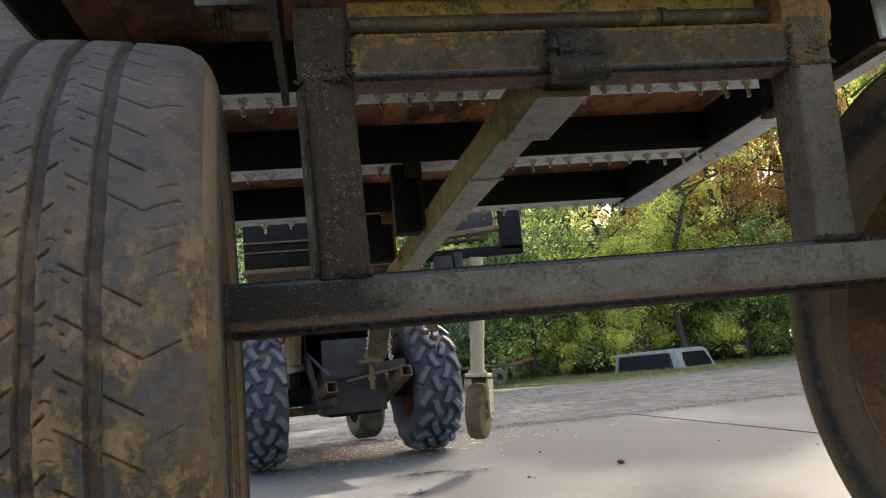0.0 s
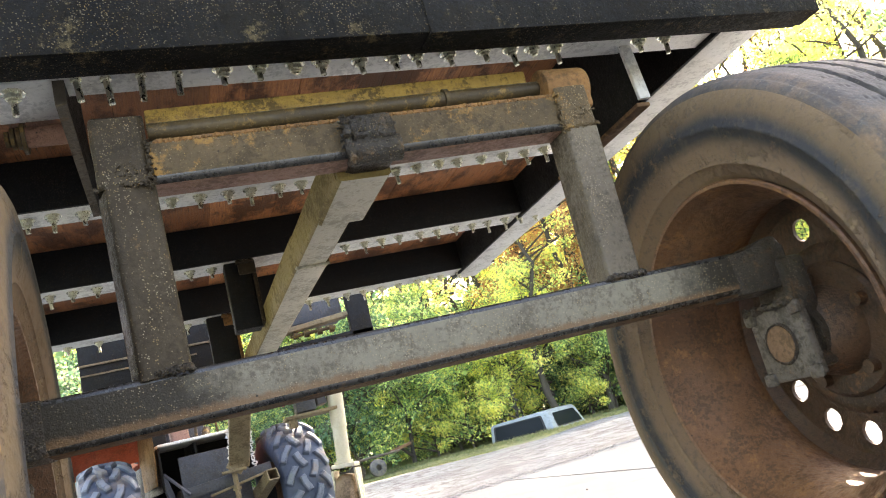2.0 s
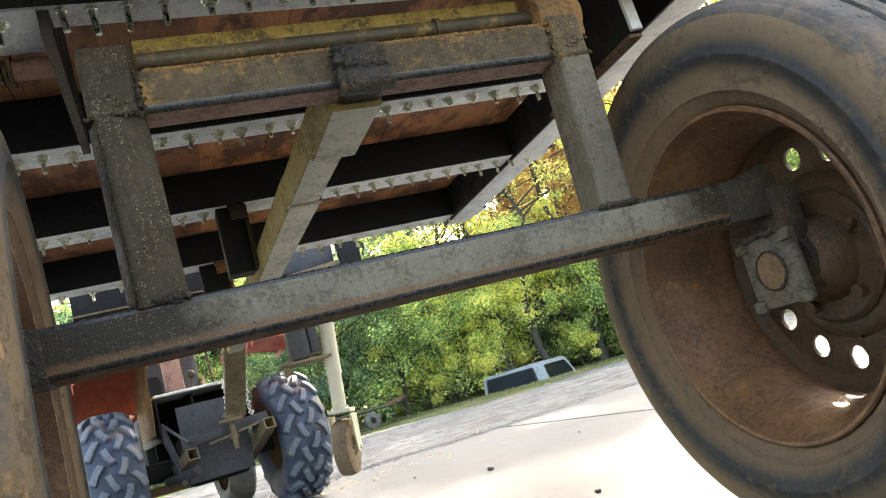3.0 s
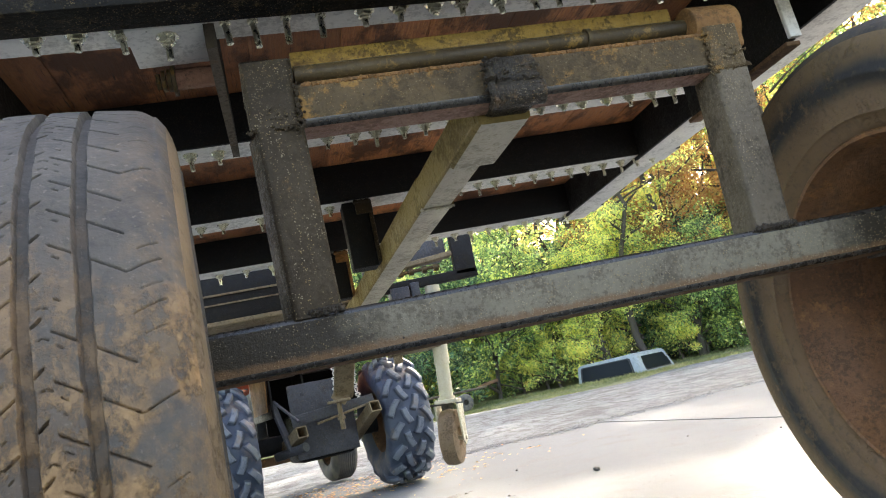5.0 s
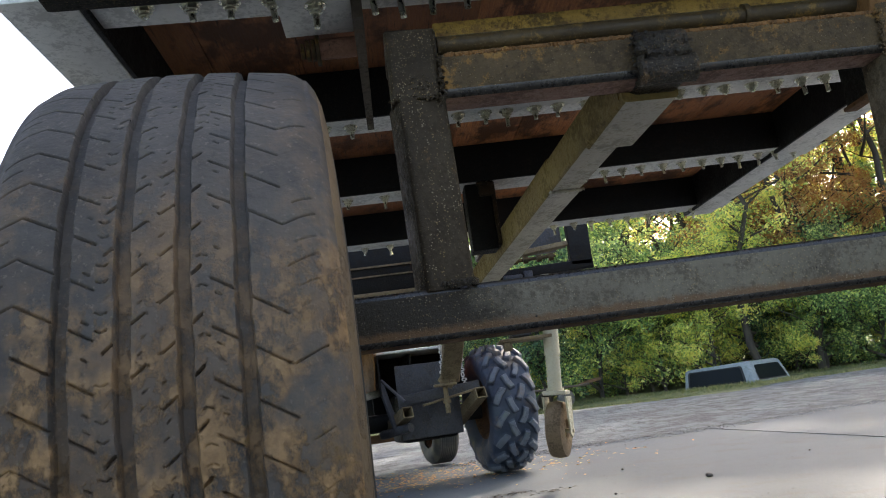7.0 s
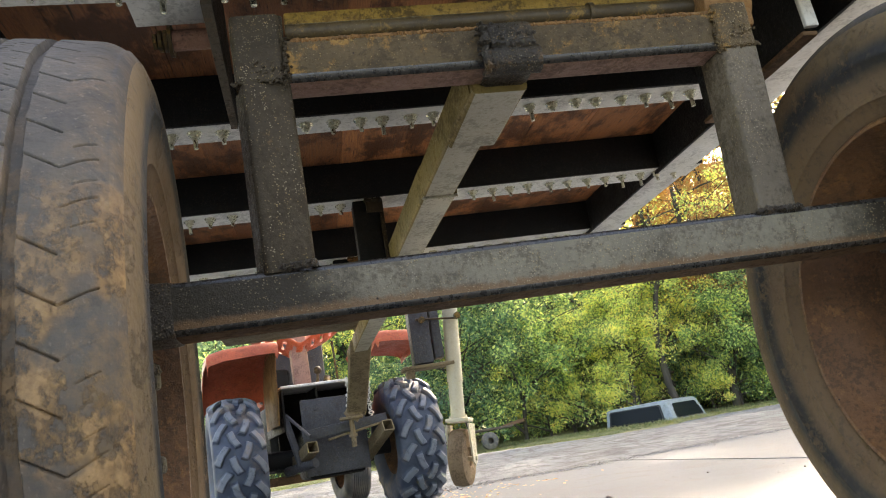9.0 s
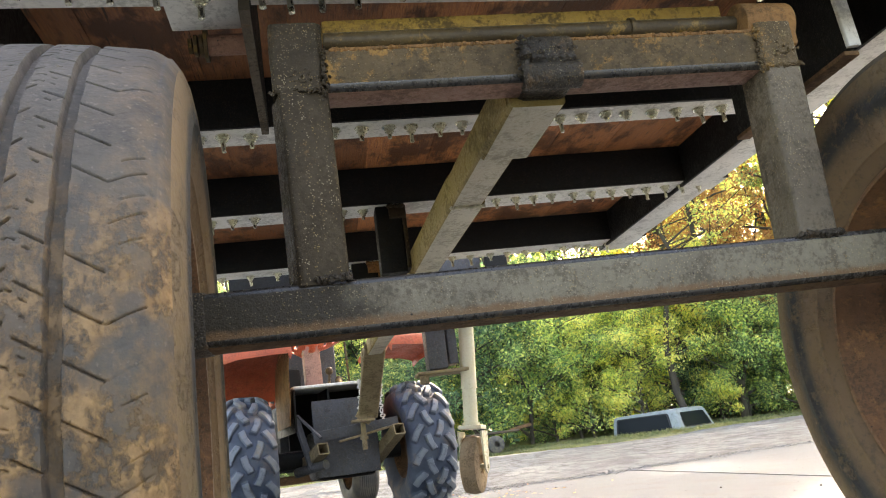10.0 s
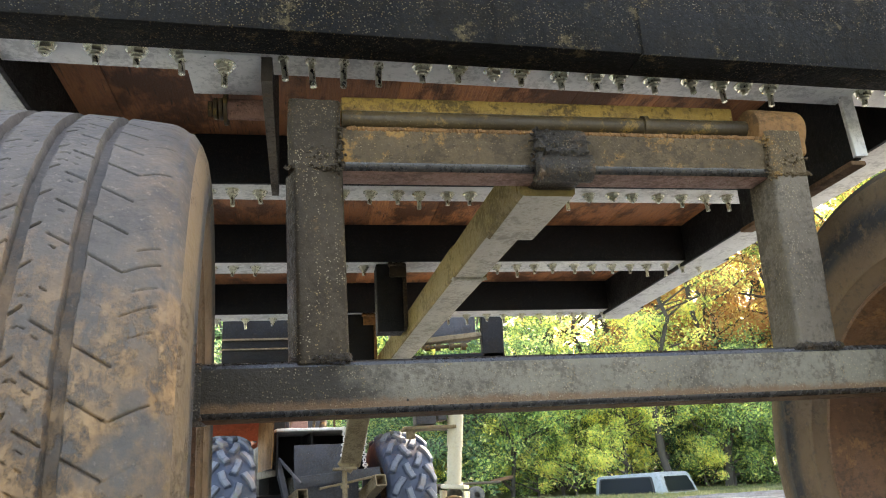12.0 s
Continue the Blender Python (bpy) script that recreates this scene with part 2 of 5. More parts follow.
c = n.mix(n.math('MULTIPLY', film, n.math('MULTIPLY', low, 0.5)), c, (0.155, 0.095, 0.053))
c = n.mix(n.math('MULTIPLY', n.band(n.noise(26, 7, 0.75), 0.4, 0.62), n.math('MULTIPLY', inner, 0.75)), c, (0.17, 0.106, 0.052))
clods = n.math('MULTIPLY', n.math('MULTIPLY', n.band(n.noise(34, 8, 0.72, (1.4, 1, 1)), 0.42, 0.56), n.band(n.noise(11, 4, 0.6), 0.44, 0.54)), n.math('MINIMUM', n.math('ADD', low, n.math('MULTIPLY', inner, 0.5)), 1.0))
c = n.mix(n.math('MULTIPLY', clods, 0.9), c, n.mix(n.band(n.noise(60, 5, 0.7), 0.35, 0.65), (0.2, 0.112, 0.048), (0.33, 0.19, 0.083)))
groove = n.math('MULTIPLY', n.band(rad, 0.3545, 0.351), n.band(n.math('ABSOLUTE', sep.outputs["X"]), 0.075, 0.07))
silt = n.math('MULTIPLY', n.band(n.math('ADD', sep.outputs["Z"], n.math('MULTIPLY', n.noise(9, 4), 0.3)), 0.33, 0.08), n.band(n.noise(40, 5, 0.7), 0.3, 0.55))
c = n.mix(n.math('MULTIPLY', n.math('MULTIPLY', groove, silt), 0.8), c, (0.16, 0.102, 0.056))
n.bump(n.noise(190, 4), 0.0008)
n.bump(n.noise(45, 5, 0.7), 0.0012)
n.bump(clods, 0.0014)
n.b.inputs["Specular IOR Level"].default_value = 0.3
M["tyre"] = n.done(c, 0.8)

n = Nodes("muddy_sidewall_rubber")
sep = n.t.nodes.new("ShaderNodeSeparateXYZ")
n.link(n.co, sep.inputs[0])
rad = n.math('SQRT', n.math('ADD', n.math('POWER', sep.outputs["Y"], 2.0), n.math('POWER', sep.outputs["Z"], 2.0)))
rad = n.math('ADD', rad, n.math('MULTIPLY', n.math('SUBTRACT', n.noise(9, 5, 0.65), 0.5), 0.02))
c = n.ramp(n.band(rad, 0.24, 0.357), (0.0, (0.15, 0.088, 0.044)), (0.14, (0.13, 0.08, 0.043)), (0.3, (0.022, 0.021, 0.02)), (0.52, (0.02, 0.019, 0.018)), (0.72, (0.12, 0.076, 0.036)), (1.0, (0.15, 0.094, 0.045)))
c = n.mix(n.math('MULTIPLY', n.band(n.noise(24, 6, 0.7), 0.48, 0.7), 0.25), c, (0.17, 0.11, 0.06))
c = n.mix(n.math('MULTIPLY', n.band(n.noise(75, 6, 0.75), 0.5, 0.66), 0.5), c, (0.05, 0.037, 0.025))
mud = n.math('MULTIPLY', n.band(n.noise(44, 8, 0.75), 0.5, 0.62), n.band(n.noise(8, 3), 0.42, 0.58))
c = n.mix(n.math('MULTIPLY', mud, 0.6), c, (0.2, 0.125, 0.06))
n.bump(mud, 0.0015)
n.bump(n.noise(190, 4), 0.0009)
n.bump(n.noise(55, 5, 0.7), 0.0016)
M["sidewall"] = n.done(c, 0.78)

n = Nodes("knobbly_tyre_rubber")
sep = n.t.nodes.new("ShaderNodeSeparateXYZ")
n.link(n.co, sep.inputs[0])
rad = n.math('SQRT', n.math('ADD', n.math('POWER', sep.outputs["Y"], 2.0), n.math('POWER', sep.outputs["Z"], 2.0)))
# black rubber tinted blue: the skylight on it is put into the colour
c = n.mix(n.band(n.noise(12, 5), 0.35, 0.65), (0.028, 0.04, 0.064), (0.048, 0.064, 0.096))
edge = n.math('ADD', rad, n.math('MULTIPLY', n.math('POWER', n.math('ABSOLUTE', sep.outputs["X"]), 2.0), 2.3))
worn = n.math('MULTIPLY', n.band(edge, 0.288, 0.294), n.band(n.noise(45, 5, 0.7), 0.25, 0.5))
# lug tops paler, with the same painted sky tint
c = n.mix(n.math('MULTIPLY', worn, 0.8), c, (0.14, 0.156, 0.18))
c = n.mix(n.math('MULTIPLY', n.band(n.noise(8, 5, 0.7), 0.5, 0.68), 0.5), c, (0.2, 0.14, 0.09))
n.bump(n.noise(120, 3), 0.001)
M["lugtyre"] = n.done(c, 0.65)

n = Nodes("ribbed_tyre_rubber")
c = n.mix(n.band(n.noise(12, 5), 0.35, 0.65), (0.06, 0.058, 0.055), (0.13, 0.115, 0.09))
n.bump(n.noise(120, 3), 0.001)
M["ribtyre"] = n.done(c, 0.75)

n = Nodes("concrete")
c = n.mix(n.noise(1.3, 6, 0.6), (0.0423, 0.0565, 0.06968), (0.06674, 0.088, 0.1071))
c = n.mix(n.math('MULTIPLY', n.band(n.noise(5, 7, 0.72), 0.5, 0.64), 0.6), c, (0.0517, 0.056, 0.05928))
c = n.mix(n.math('MULTIPLY', n.band(n.noise(60, 5, 0.7), 0.52, 0.66), 0.4), c, (0.0564, 0.057, 0.05304))
c = n.mix(n.math('MULTIPLY', n.band(n.voronoi(26).outputs["Distance"], 0.09, 0.04), 0.7), c, (0.0846, 0.08, 0.0676))
n.bump(n.noise(90, 5), 0.002)
M["concrete"] = n.done(c, 0.85)

n = Nodes("gravel")
v = n.voronoi(55)
c = n.mix(n.noise(0.8, 5), (0.06956, 0.087, 0.09984), (0.094, 0.118, 0.1352))
c = n.mix(0.5, c, n.ramp(v.outputs["Color"], (0.2, (0.06956, 0.076, 0.078)), (0.8, (0.141, 0.156, 0.1612))))
c = n.mix(n.math('MULTIPLY', n.band(n.noise(2.0, 5, 0.6, (0.45, 0.8, 1)), 0.5, 0.58), 0.7), c, (0.141, 0.16, 0.1664))
c = n.mix(n.math('MULTIPLY', n.band(n.noise(3.1, 7, 0.7, (0.4, 0.9, 1)), 0.49, 0.58), 0.75), c, (0.047, 0.052, 0.05512))
c = n.mix(n.math('MULTIPLY', n.band(n.noise(8, 7, 0.78, (1.0, 0.5, 1)), 0.49, 0.56), 0.85), c, (0.03196, 0.036, 0.03848))
n.bump(v.outputs["Distance"], 0.004)
n.bump(n.noise(14, 5, 0.7), 0.025)
M["gravel"] = n.done(c, 0.9)

n = Nodes("grass")
c = n.mix(n.noise(0.7, 5), (0.075, 0.1, 0.035), (0.15, 0.145, 0.065))
c = n.mix(n.band(n.noise(30, 3), 0.45, 0.6), c, (0.12, 0.145, 0.05))
n.bump(n.noise(40, 4), 0.03)
M["grass"] = n.done(c, 0.9)

n = Nodes("gravel_stone")
geo = n.t.nodes.new("ShaderNodeNewGeometry")
c = n.ramp(geo.outputs["Random Per Island"], (0.0, (0.035, 0.037, 0.037)), (0.45, (0.11, 0.115, 0.115)), (1.0, (0.25, 0.255, 0.25)))
n.bump(n.noise(200, 3), 0.001)
M["gravel_stone"] = n.done(c, 0.9)

n = Nodes("bark")
c = n.mix(n.noise(8, 5, 0.6, (1, 1, 0.2)), (0.03, 0.025, 0.02), (0.09, 0.075, 0.06))
n.bump(n.noise(30, 4, 0.6, (1, 1, 0.2)), 0.02)
M["bark"] = n.done(c, 0.9)


def leaf(name, *cols):
    n = Nodes(name)
    geo = n.t.nodes.new("ShaderNodeNewGeometry")
    stops = [(i / max(1, len(cols) - 1), c) for i, c in enumerate(cols)]
    clump = n.band(n.noise(0.9, 4, 0.6), 0.32, 0.68)
    col = n.ramp(n.math('ADD', n.math('MULTIPLY', geo.outputs["Random Per Island"], 0.8), n.math('MULTIPLY', n.math('SUBTRACT', clump, 0.25), 0.45)), *stops)
    n.done(col, 0.55)
    tr = n.t.nodes.new("ShaderNodeBsdfTranslucent")
    hue = n.t.nodes.new("ShaderNodeHueSaturation")
    hue.inputs["Value"].default_value = 1.5
    n.link(col, hue.inputs["Color"])
    n.link(hue.outputs[0], tr.inputs["Color"])
    mx = n.t.nodes.new("ShaderNodeMixShader")
    mx.inputs[0].default_value = 0.55
    n.link(n.b.outputs[0], mx.inputs[1])
    n.link(tr.outputs[0], mx.inputs[2])
    n.link(mx.outputs[0], n.t.nodes["Material Output"].inputs["Surface"])
    return n.m


M["blade"] = leaf("grass_blades", (0.07, 0.1, 0.04), (0.12, 0.15, 0.055), (0.19, 0.19, 0.085), (0.28, 0.26, 0.14))
# first stop of these three: brown for twigs and painted shade among the leaves
M["leaf_green"] = leaf("green_leaves", (0.0856, 0.0846, 0.0572), (0.107, 0.206, 0.0933), (0.251, 0.385, 0.148), (0.524, 0.624, 0.217), (0.93, 0.88, 0.297))
M["leaf_dark"] = leaf("dark_green_leaves", (0.0642, 0.0673, 0.0509), (0.0642, 0.141, 0.0848), (0.128, 0.244, 0.125), (0.257, 0.369, 0.159), (0.642, 0.651, 0.233))
M["leaf_yellow"] = leaf("yellow_green_leaves", (0.171, 0.157, 0.0848), (0.268, 0.396, 0.133), (0.524, 0.602, 0.191), (0.899, 0.803, 0.254), (0.93, 0.749, 0.254))
M["leaf_orange"] = leaf("orange_leaves", (0.26, 0.12, 0.05), (0.4, 0.19, 0.075), (0.46, 0.27, 0.1), (0.36, 0.32, 0.11))

n = Nodes("car_glass")
n.b.inputs["Transmission Weight"].default_value = 0.0
n.b.inputs["Specular IOR Level"].default_value = 0.05
M["glass"] = n.done((0.012, 0.015, 0.016), 0.12)
n = Nodes("dark_void")
M["seal"] = n.done(n.mix(n.noise(40), (0.012, 0.012, 0.012), (0.02, 0.02, 0.02)), 0.7)


# ---------------------------------------------------------------- mesh tools
def smooth(me, angle=40):
    me.polygons.foreach_set("use_smooth", [True] * len(me.polygons))
    me.set_sharp_from_angle(angle=radians(angle))


def part(name, bm, material, parent=None, label=""):
    """Links a bmesh as one mesh object under its thing or part."""
    me = bpy.data.meshes.new(name)
    bm.normal_update()
    bm.to_mesh(me)
    bm.free()
    for m in material if isinstance(material, (list, tuple)) else (material,):
        me.materials.append(M[m])
    smooth(me)
    ob = new(name, me)
    ob.parent = parent
    if label:
        tagged(ob, label)
    return ob


def mesh_part(name, verts, faces, material, parent=None, label="", angle=40):
    me = bpy.data.meshes.new(name)
    me.from_pydata(verts, [], faces)
    for m in material if isinstance(material, (list, tuple)) else (material,):
        me.materials.append(M[m])
    smooth(me, angle)
    ob = new(name, me)
    ob.parent = parent
    if label:
        tagged(ob, label)
    return ob


def thing(name, label, category, at=(0, 0, 0), turn=0, group=""):
    ob = new(name)
    ob.empty_display_size = 0.1
    ob.matrix_world = pose(*at, 0, 0, turn)
    return tagged(ob, label, category, group)


def box(bm, a, b, bevel=0.002, slot=0, m=None):
    """A bevelled box between two corners."""
    lo, hi = Vector([min(p, q) for p, q in zip(a, b)]), Vector([max(p, q) for p, q in zip(a, b)])
    before = set(bm.faces)
    got = bmesh.ops.create_cube(bm, size=1.0)["verts"]
    for v in got:
        v.co = Vector([lo[i] + (v.co[i] + 0.5) * (hi[i] - lo[i]) for i in range(3)])
        if m:
            v.co = m @ v.co
    if bevel:
        edges = list({e for v in got for e in v.link_edges})
        bmesh.ops.bevel(bm, geom=edges, offset=bevel, segments=2, affect='EDGES', profile=0.5)
    for f in bm.faces:
        if f not in before:
            f.material_index = slot


def ring(w, h, r, k=4):
    pts = []
    for cx, cy, a0 in ((w / 2 - r, h / 2 - r, 0), (-w / 2 + r, h / 2 - r, 90), (-w / 2 + r, -h / 2 + r, 180), (w / 2 - r, -h / 2 + r, 270)):
        for i in range(k + 1):
            a = radians(a0 + 90 * i / k)
            pts.append((cx + r * math.cos(a), cy + r * math.sin(a)))
    return pts


def tube(bm, p, q, w, h, r=0.006, wall=0.0, up=(0, 0, 1), under=None, k=4, corner=None, low=False):
    """Square tube with rounded corners from p to q; wall > 0 leaves its ends open. under, corner: material slots of its lower side and of its rounded edges (low: of the lower two alone)."""
    p, q = Vector(p), Vector(q)
    ahead = (q - p).normalized()
    side = ahead.cross(Vector(up)).normalized()
    top = side.cross(ahead)
    rings = []
    for base in (p, q):
        rings.append([bm.verts.new(base + side * x + top * y) for x, y in ring(w, h, r, k)])
    n = len(rings[0])
    for i in range(n):
        f = bm.faces.new((rings[0][i], rings[0][(i + 1) % n], rings[1][(i + 1) % n], rings[1][i]))
        if corner is not None and i % (k + 1) != k and (not low or i // (k + 1) > 1):
            f.material_index = corner
    if not wall:
        bm.faces.new(rings[0])
        bm.faces.new(rings[1])
    else:
        inner = []
        for base in (p, q):
            inner.append([bm.verts.new(base + side * x + top * y) for x, y in ring(w - 2 * wall, h - 2 * wall, max(r - wall, 0.001), k)])
        for i in range(n):
            j = (i + 1) % n
            bm.faces.new((inner[0][i], inner[1][i], inner[1][j], inner[0][j]))
            bm.faces.new((rings[0][i], inner[0][i], inner[0][j], rings[0][j]))
            bm.faces.new((rings[1][i], rings[1][j], inner[1][j], inner[1][i]))
    bmesh.ops.recalc_face_normals(bm, faces=bm.faces)
    if under is not None:
        for f in bm.faces:
            if f.normal.dot(top) < -0.97:
                f.material_index = under


def rod(bm, p, q, r, k=16, cap=True):
    p, q = Vector(p), Vector(q)
    m = Matrix.Translation((p + q) / 2) @ (q - p).to_track_quat('Z', 'Y').to_matrix().to_4x4()
    bmesh.ops.create_cone(bm, cap_ends=cap, segments=k, radius1=r, radius2=r, depth=(q - p).length, matrix=m)


def bead(bm, points, r=0.005, seed=1):
    """A lumpy weld bead swept along a line of points."""
    rnd = random.Random(seed)
    centers = []
    for a, b in zip(points[:-1], points[1:]):
        a, b = Vector(a), Vector(b)
        steps = max(3, int((b - a).length / (r * 0.55)))
        centers += [(a.lerp(b, i / steps), (b - a).normalized()) for i in range(steps + (b == Vector(points[-1])))]
    last, k = None, 7
    for i, (c, d) in enumerate(centers):
        side = d.orthogonal().normalized()
        off = d.cross(side)
        c = c + Vector([rnd.uniform(-1, 1) * r * 0.25 for _ in range(3)])
        s = r * (rnd.uniform(0.7, 1.25) if 0 < i < len(centers) - 1 else 0.3)
        now = [bm.verts.new(c + (side * math.cos(2 * math.pi * q / k) + off * math.sin(2 * math.pi * q / k)) * s * rnd.uniform(0.85, 1.15)) for q in range(k)]
        if last:
            for q in range(k):
                bm.faces.new((last[q], last[(q + 1) % k], now[(q + 1) % k], now[q]))
        else:
            bm.faces.new(now[::-1])
        last = now
    bm.faces.new(last)


def spatter(bm, p, q, count, r, wide, seed):
    """Lumps of weld strewn along a line."""
    rnd = random.Random(seed)
    p, q = Vector(p), Vector(q)
    for _ in range(count):
        c = p.lerp(q, rnd.random()) + Vector([rnd.gauss(0, wide) * (0.25 if i == 1 else 1) for i in range(3)])
        m = Matrix.LocRotScale(c, Euler([rnd.uniform(0, 6) for _ in range(3)]), Vector([r * rnd.uniform(0.4, 1.2) for _ in range(3)]))
        bmesh.ops.create_icosphere(bm, subdivisions=1, radius=1.0, matrix=m)


def lathe(profile, segments, axis_x=True):
    """Rings of (offset along the axis, radius) turned round the x axis: vertices and faces."""
    verts, faces = [], []
    n = len(profile)
    for i in range(segments):
        a = 2 * math.pi * i / segments
        for x, r in profile:
            verts.append((x, r * math.cos(a), r * math.sin(a)))
    for i in range(segments):
        j = (i + 1) % segments
        for k in range(n - 1):
            faces.append((i * n + k, i * n + k + 1, j * n + k + 1, j * n + k))
    return verts, faces


# ---------------------------------------------------------------- ground
def level(x, y):
    """Height of the ground: a flat yard that rises a little under the wood."""
    roll = 0.03 * math.sin(x * 1.1 + y * 0.6) * min(1.0, max(0.0, (y - 8) / 4))
    return roll + min(2.5, max(0.0, y - 17.0) * 0.05) - 0.014


def sheet(name, xs, ys, height, material, label, category):
    verts = [(x, y, height(x, y)) for y in ys for x in xs]
    nx = len(xs)
    faces = [(j * nx + i, j * nx + i + 1, (j + 1) * nx + i + 1, (j + 1) * nx + i) for j in range(len(ys) - 1) for i in range(nx - 1)]
    ob = mesh_part(name, verts, faces, material)
    return tagged(ob, label, category, kind="structure")


xs = sorted({*[round(-12 + 0.6 * i, 2) for i in range(70)], -800, -300, -100, -40, -20, 45, 100, 300, 800})
ys = sorted({*[round(4 + 0.4 * i, 2) for i in range(60)], -800, -200, -60, -20, -8, 0, 2, 32, 40, 60, 120, 300, 800})
sheet("ground", xs, ys, level, "grass", "rough autumn grass at the edge of the yard", "ground")


def edge_y(x):
    return 3.95 + 0.11 * (x - 1) + 0.05 * math.sin(x * 3.1) + 0.03 * math.sin(x * 7.7 + 1)


# gravel yard: a strip from under the slab to the bank
verts, faces = [], []
cols = [-14 + 0.125 * i for i in range(300)]
rows = 90
for i, x in enumerate(cols):
    y0, y1 = 1.6, 11.9 + 0.5 * math.sin(x * 0.8) + 0.25 * math.sin(x * 2.3)
    for j in range(rows + 1):
        y = y0 + (y1 - y0) * j / rows
        verts.append((x, y, level(x, y) + 0.008 + 0.028 * min(1, max(0, (y - 4.5) / 1.5)) * min(1, max(0, y1 - y)) + 0.006 * noise.noise((x * 1.5, y * 1.5, 0)) + 0.016 * noise.noise((x * 1.1, y * 2.4, 4)) * min(1, max(0, y - 4.6)) + 0.012 * noise.noise((x * 4.2, y * 4.2, 9)) * min(1, max(0, y - 4.4))))
for i in range(len(cols) - 1):
    for j in range(rows):
        a = i * (rows + 1) + j
        faces.append((a, a + rows + 1, a + rows + 2, a + 1))
tagged(mesh_part("gravel_yard", verts, faces, "gravel"), "pale crushed gravel yard beside the slab", "gravel", kind="structure")


# concrete slabs, parted by a joint
def slab(name, x0, x1, y0):
    bm = bmesh.new()
    cols = [x0 + (x1 - x0) * i / 24 for i in range(25)]
    top0 = [bm.verts.new((x, y0, 0)) for x in cols]
    top1 = [bm.verts.new((x, edge_y(x), 0)) for x in cols]
    low0 = [bm.verts.new((x, y0, -0.12)) for x in cols]
    low1 = [bm.verts.new((x, edge_y(x), -0.12)) for x in cols]
    for i in range(24):
        bm.faces.new((top0[i], top0[i + 1], top1[i + 1], top1[i]))
        bm.faces.new((top1[i], top1[i + 1], low1[i + 1], low1[i]))
        bm.faces.new((low0[i + 1], low0[i], low1[i], low1[i + 1]))
        bm.faces.new((top0[i + 1], top0[i], low0[i], low0[i + 1]))
    bm.faces.new((top0[0], top1[0], low1[0], low0[0]))
    bm.faces.new((top1[24], top0[24], low0[24], low1[24]))
    bmesh.ops.recalc_face_normals(bm, faces=bm.faces)
    ob = part(name, bm, "concrete")
    return tagged(ob, "weathered pale concrete slab", "pavement", kind="structure")


slab("pavement_1", -9.0, 1.488, -9.0)
slab("pavement_2", 1.508, 9.0, -9.0)
bm = bmesh.new()
box(bm, (1.4885, -9.0, -0.05), (1.5075, 3.95, -0.004), 0.001)
tagged(part("expansion_joint", bm, "seal"), "dark filled joint between two concrete slabs", "joint", kind="structure")

# ---------------------------------------------------------------- trailer
trailer = thing("utility_trailer", "small black home-built flatbed trailer with timber deck", "trailer")
AX, AZ = 0.028, 0.43          # centre line of the axle beam

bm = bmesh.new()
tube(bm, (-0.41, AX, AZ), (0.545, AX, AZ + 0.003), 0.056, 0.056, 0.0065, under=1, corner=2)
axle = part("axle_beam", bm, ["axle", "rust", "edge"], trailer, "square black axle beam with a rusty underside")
for s, x in ((-1, -0.385), (1, 0.452)):           # lumpy welded collar where the spindle arm is let in
    bm = bmesh.new()
    prof = [(0.0, 0.4585), (0.025, 0.46), (0.07, 0.4725), (0.082, 0.472), (0.09, 0.455), (0.09, 0.4), (0.0, 0.4015)]
    a = [bm.verts.new((x + s * u, AX - 0.0285 - 0.03 * u, z)) for u, z in prof]
    b = [bm.verts.new((x + s * u, AX + 0.031, z)) for u, z in prof]
    bm.faces.new(a), bm.faces.new(b[::-1])
    for i in range(len(prof)):
        bm.faces.new((a[i - 1], a[i], b[i], b[i - 1]))
    bmesh.ops.recalc_face_normals(bm, faces=bm.faces)
    bmesh.ops.bevel(bm, geom=bm.edges[:], offset=0.003, segments=2, affect='EDGES', profile=0.5)
    # darker coat than the beam, also standing in for the wheel's shade
    part("axle_end", bm, "grease", axle, "mud-splashed welded axle end")
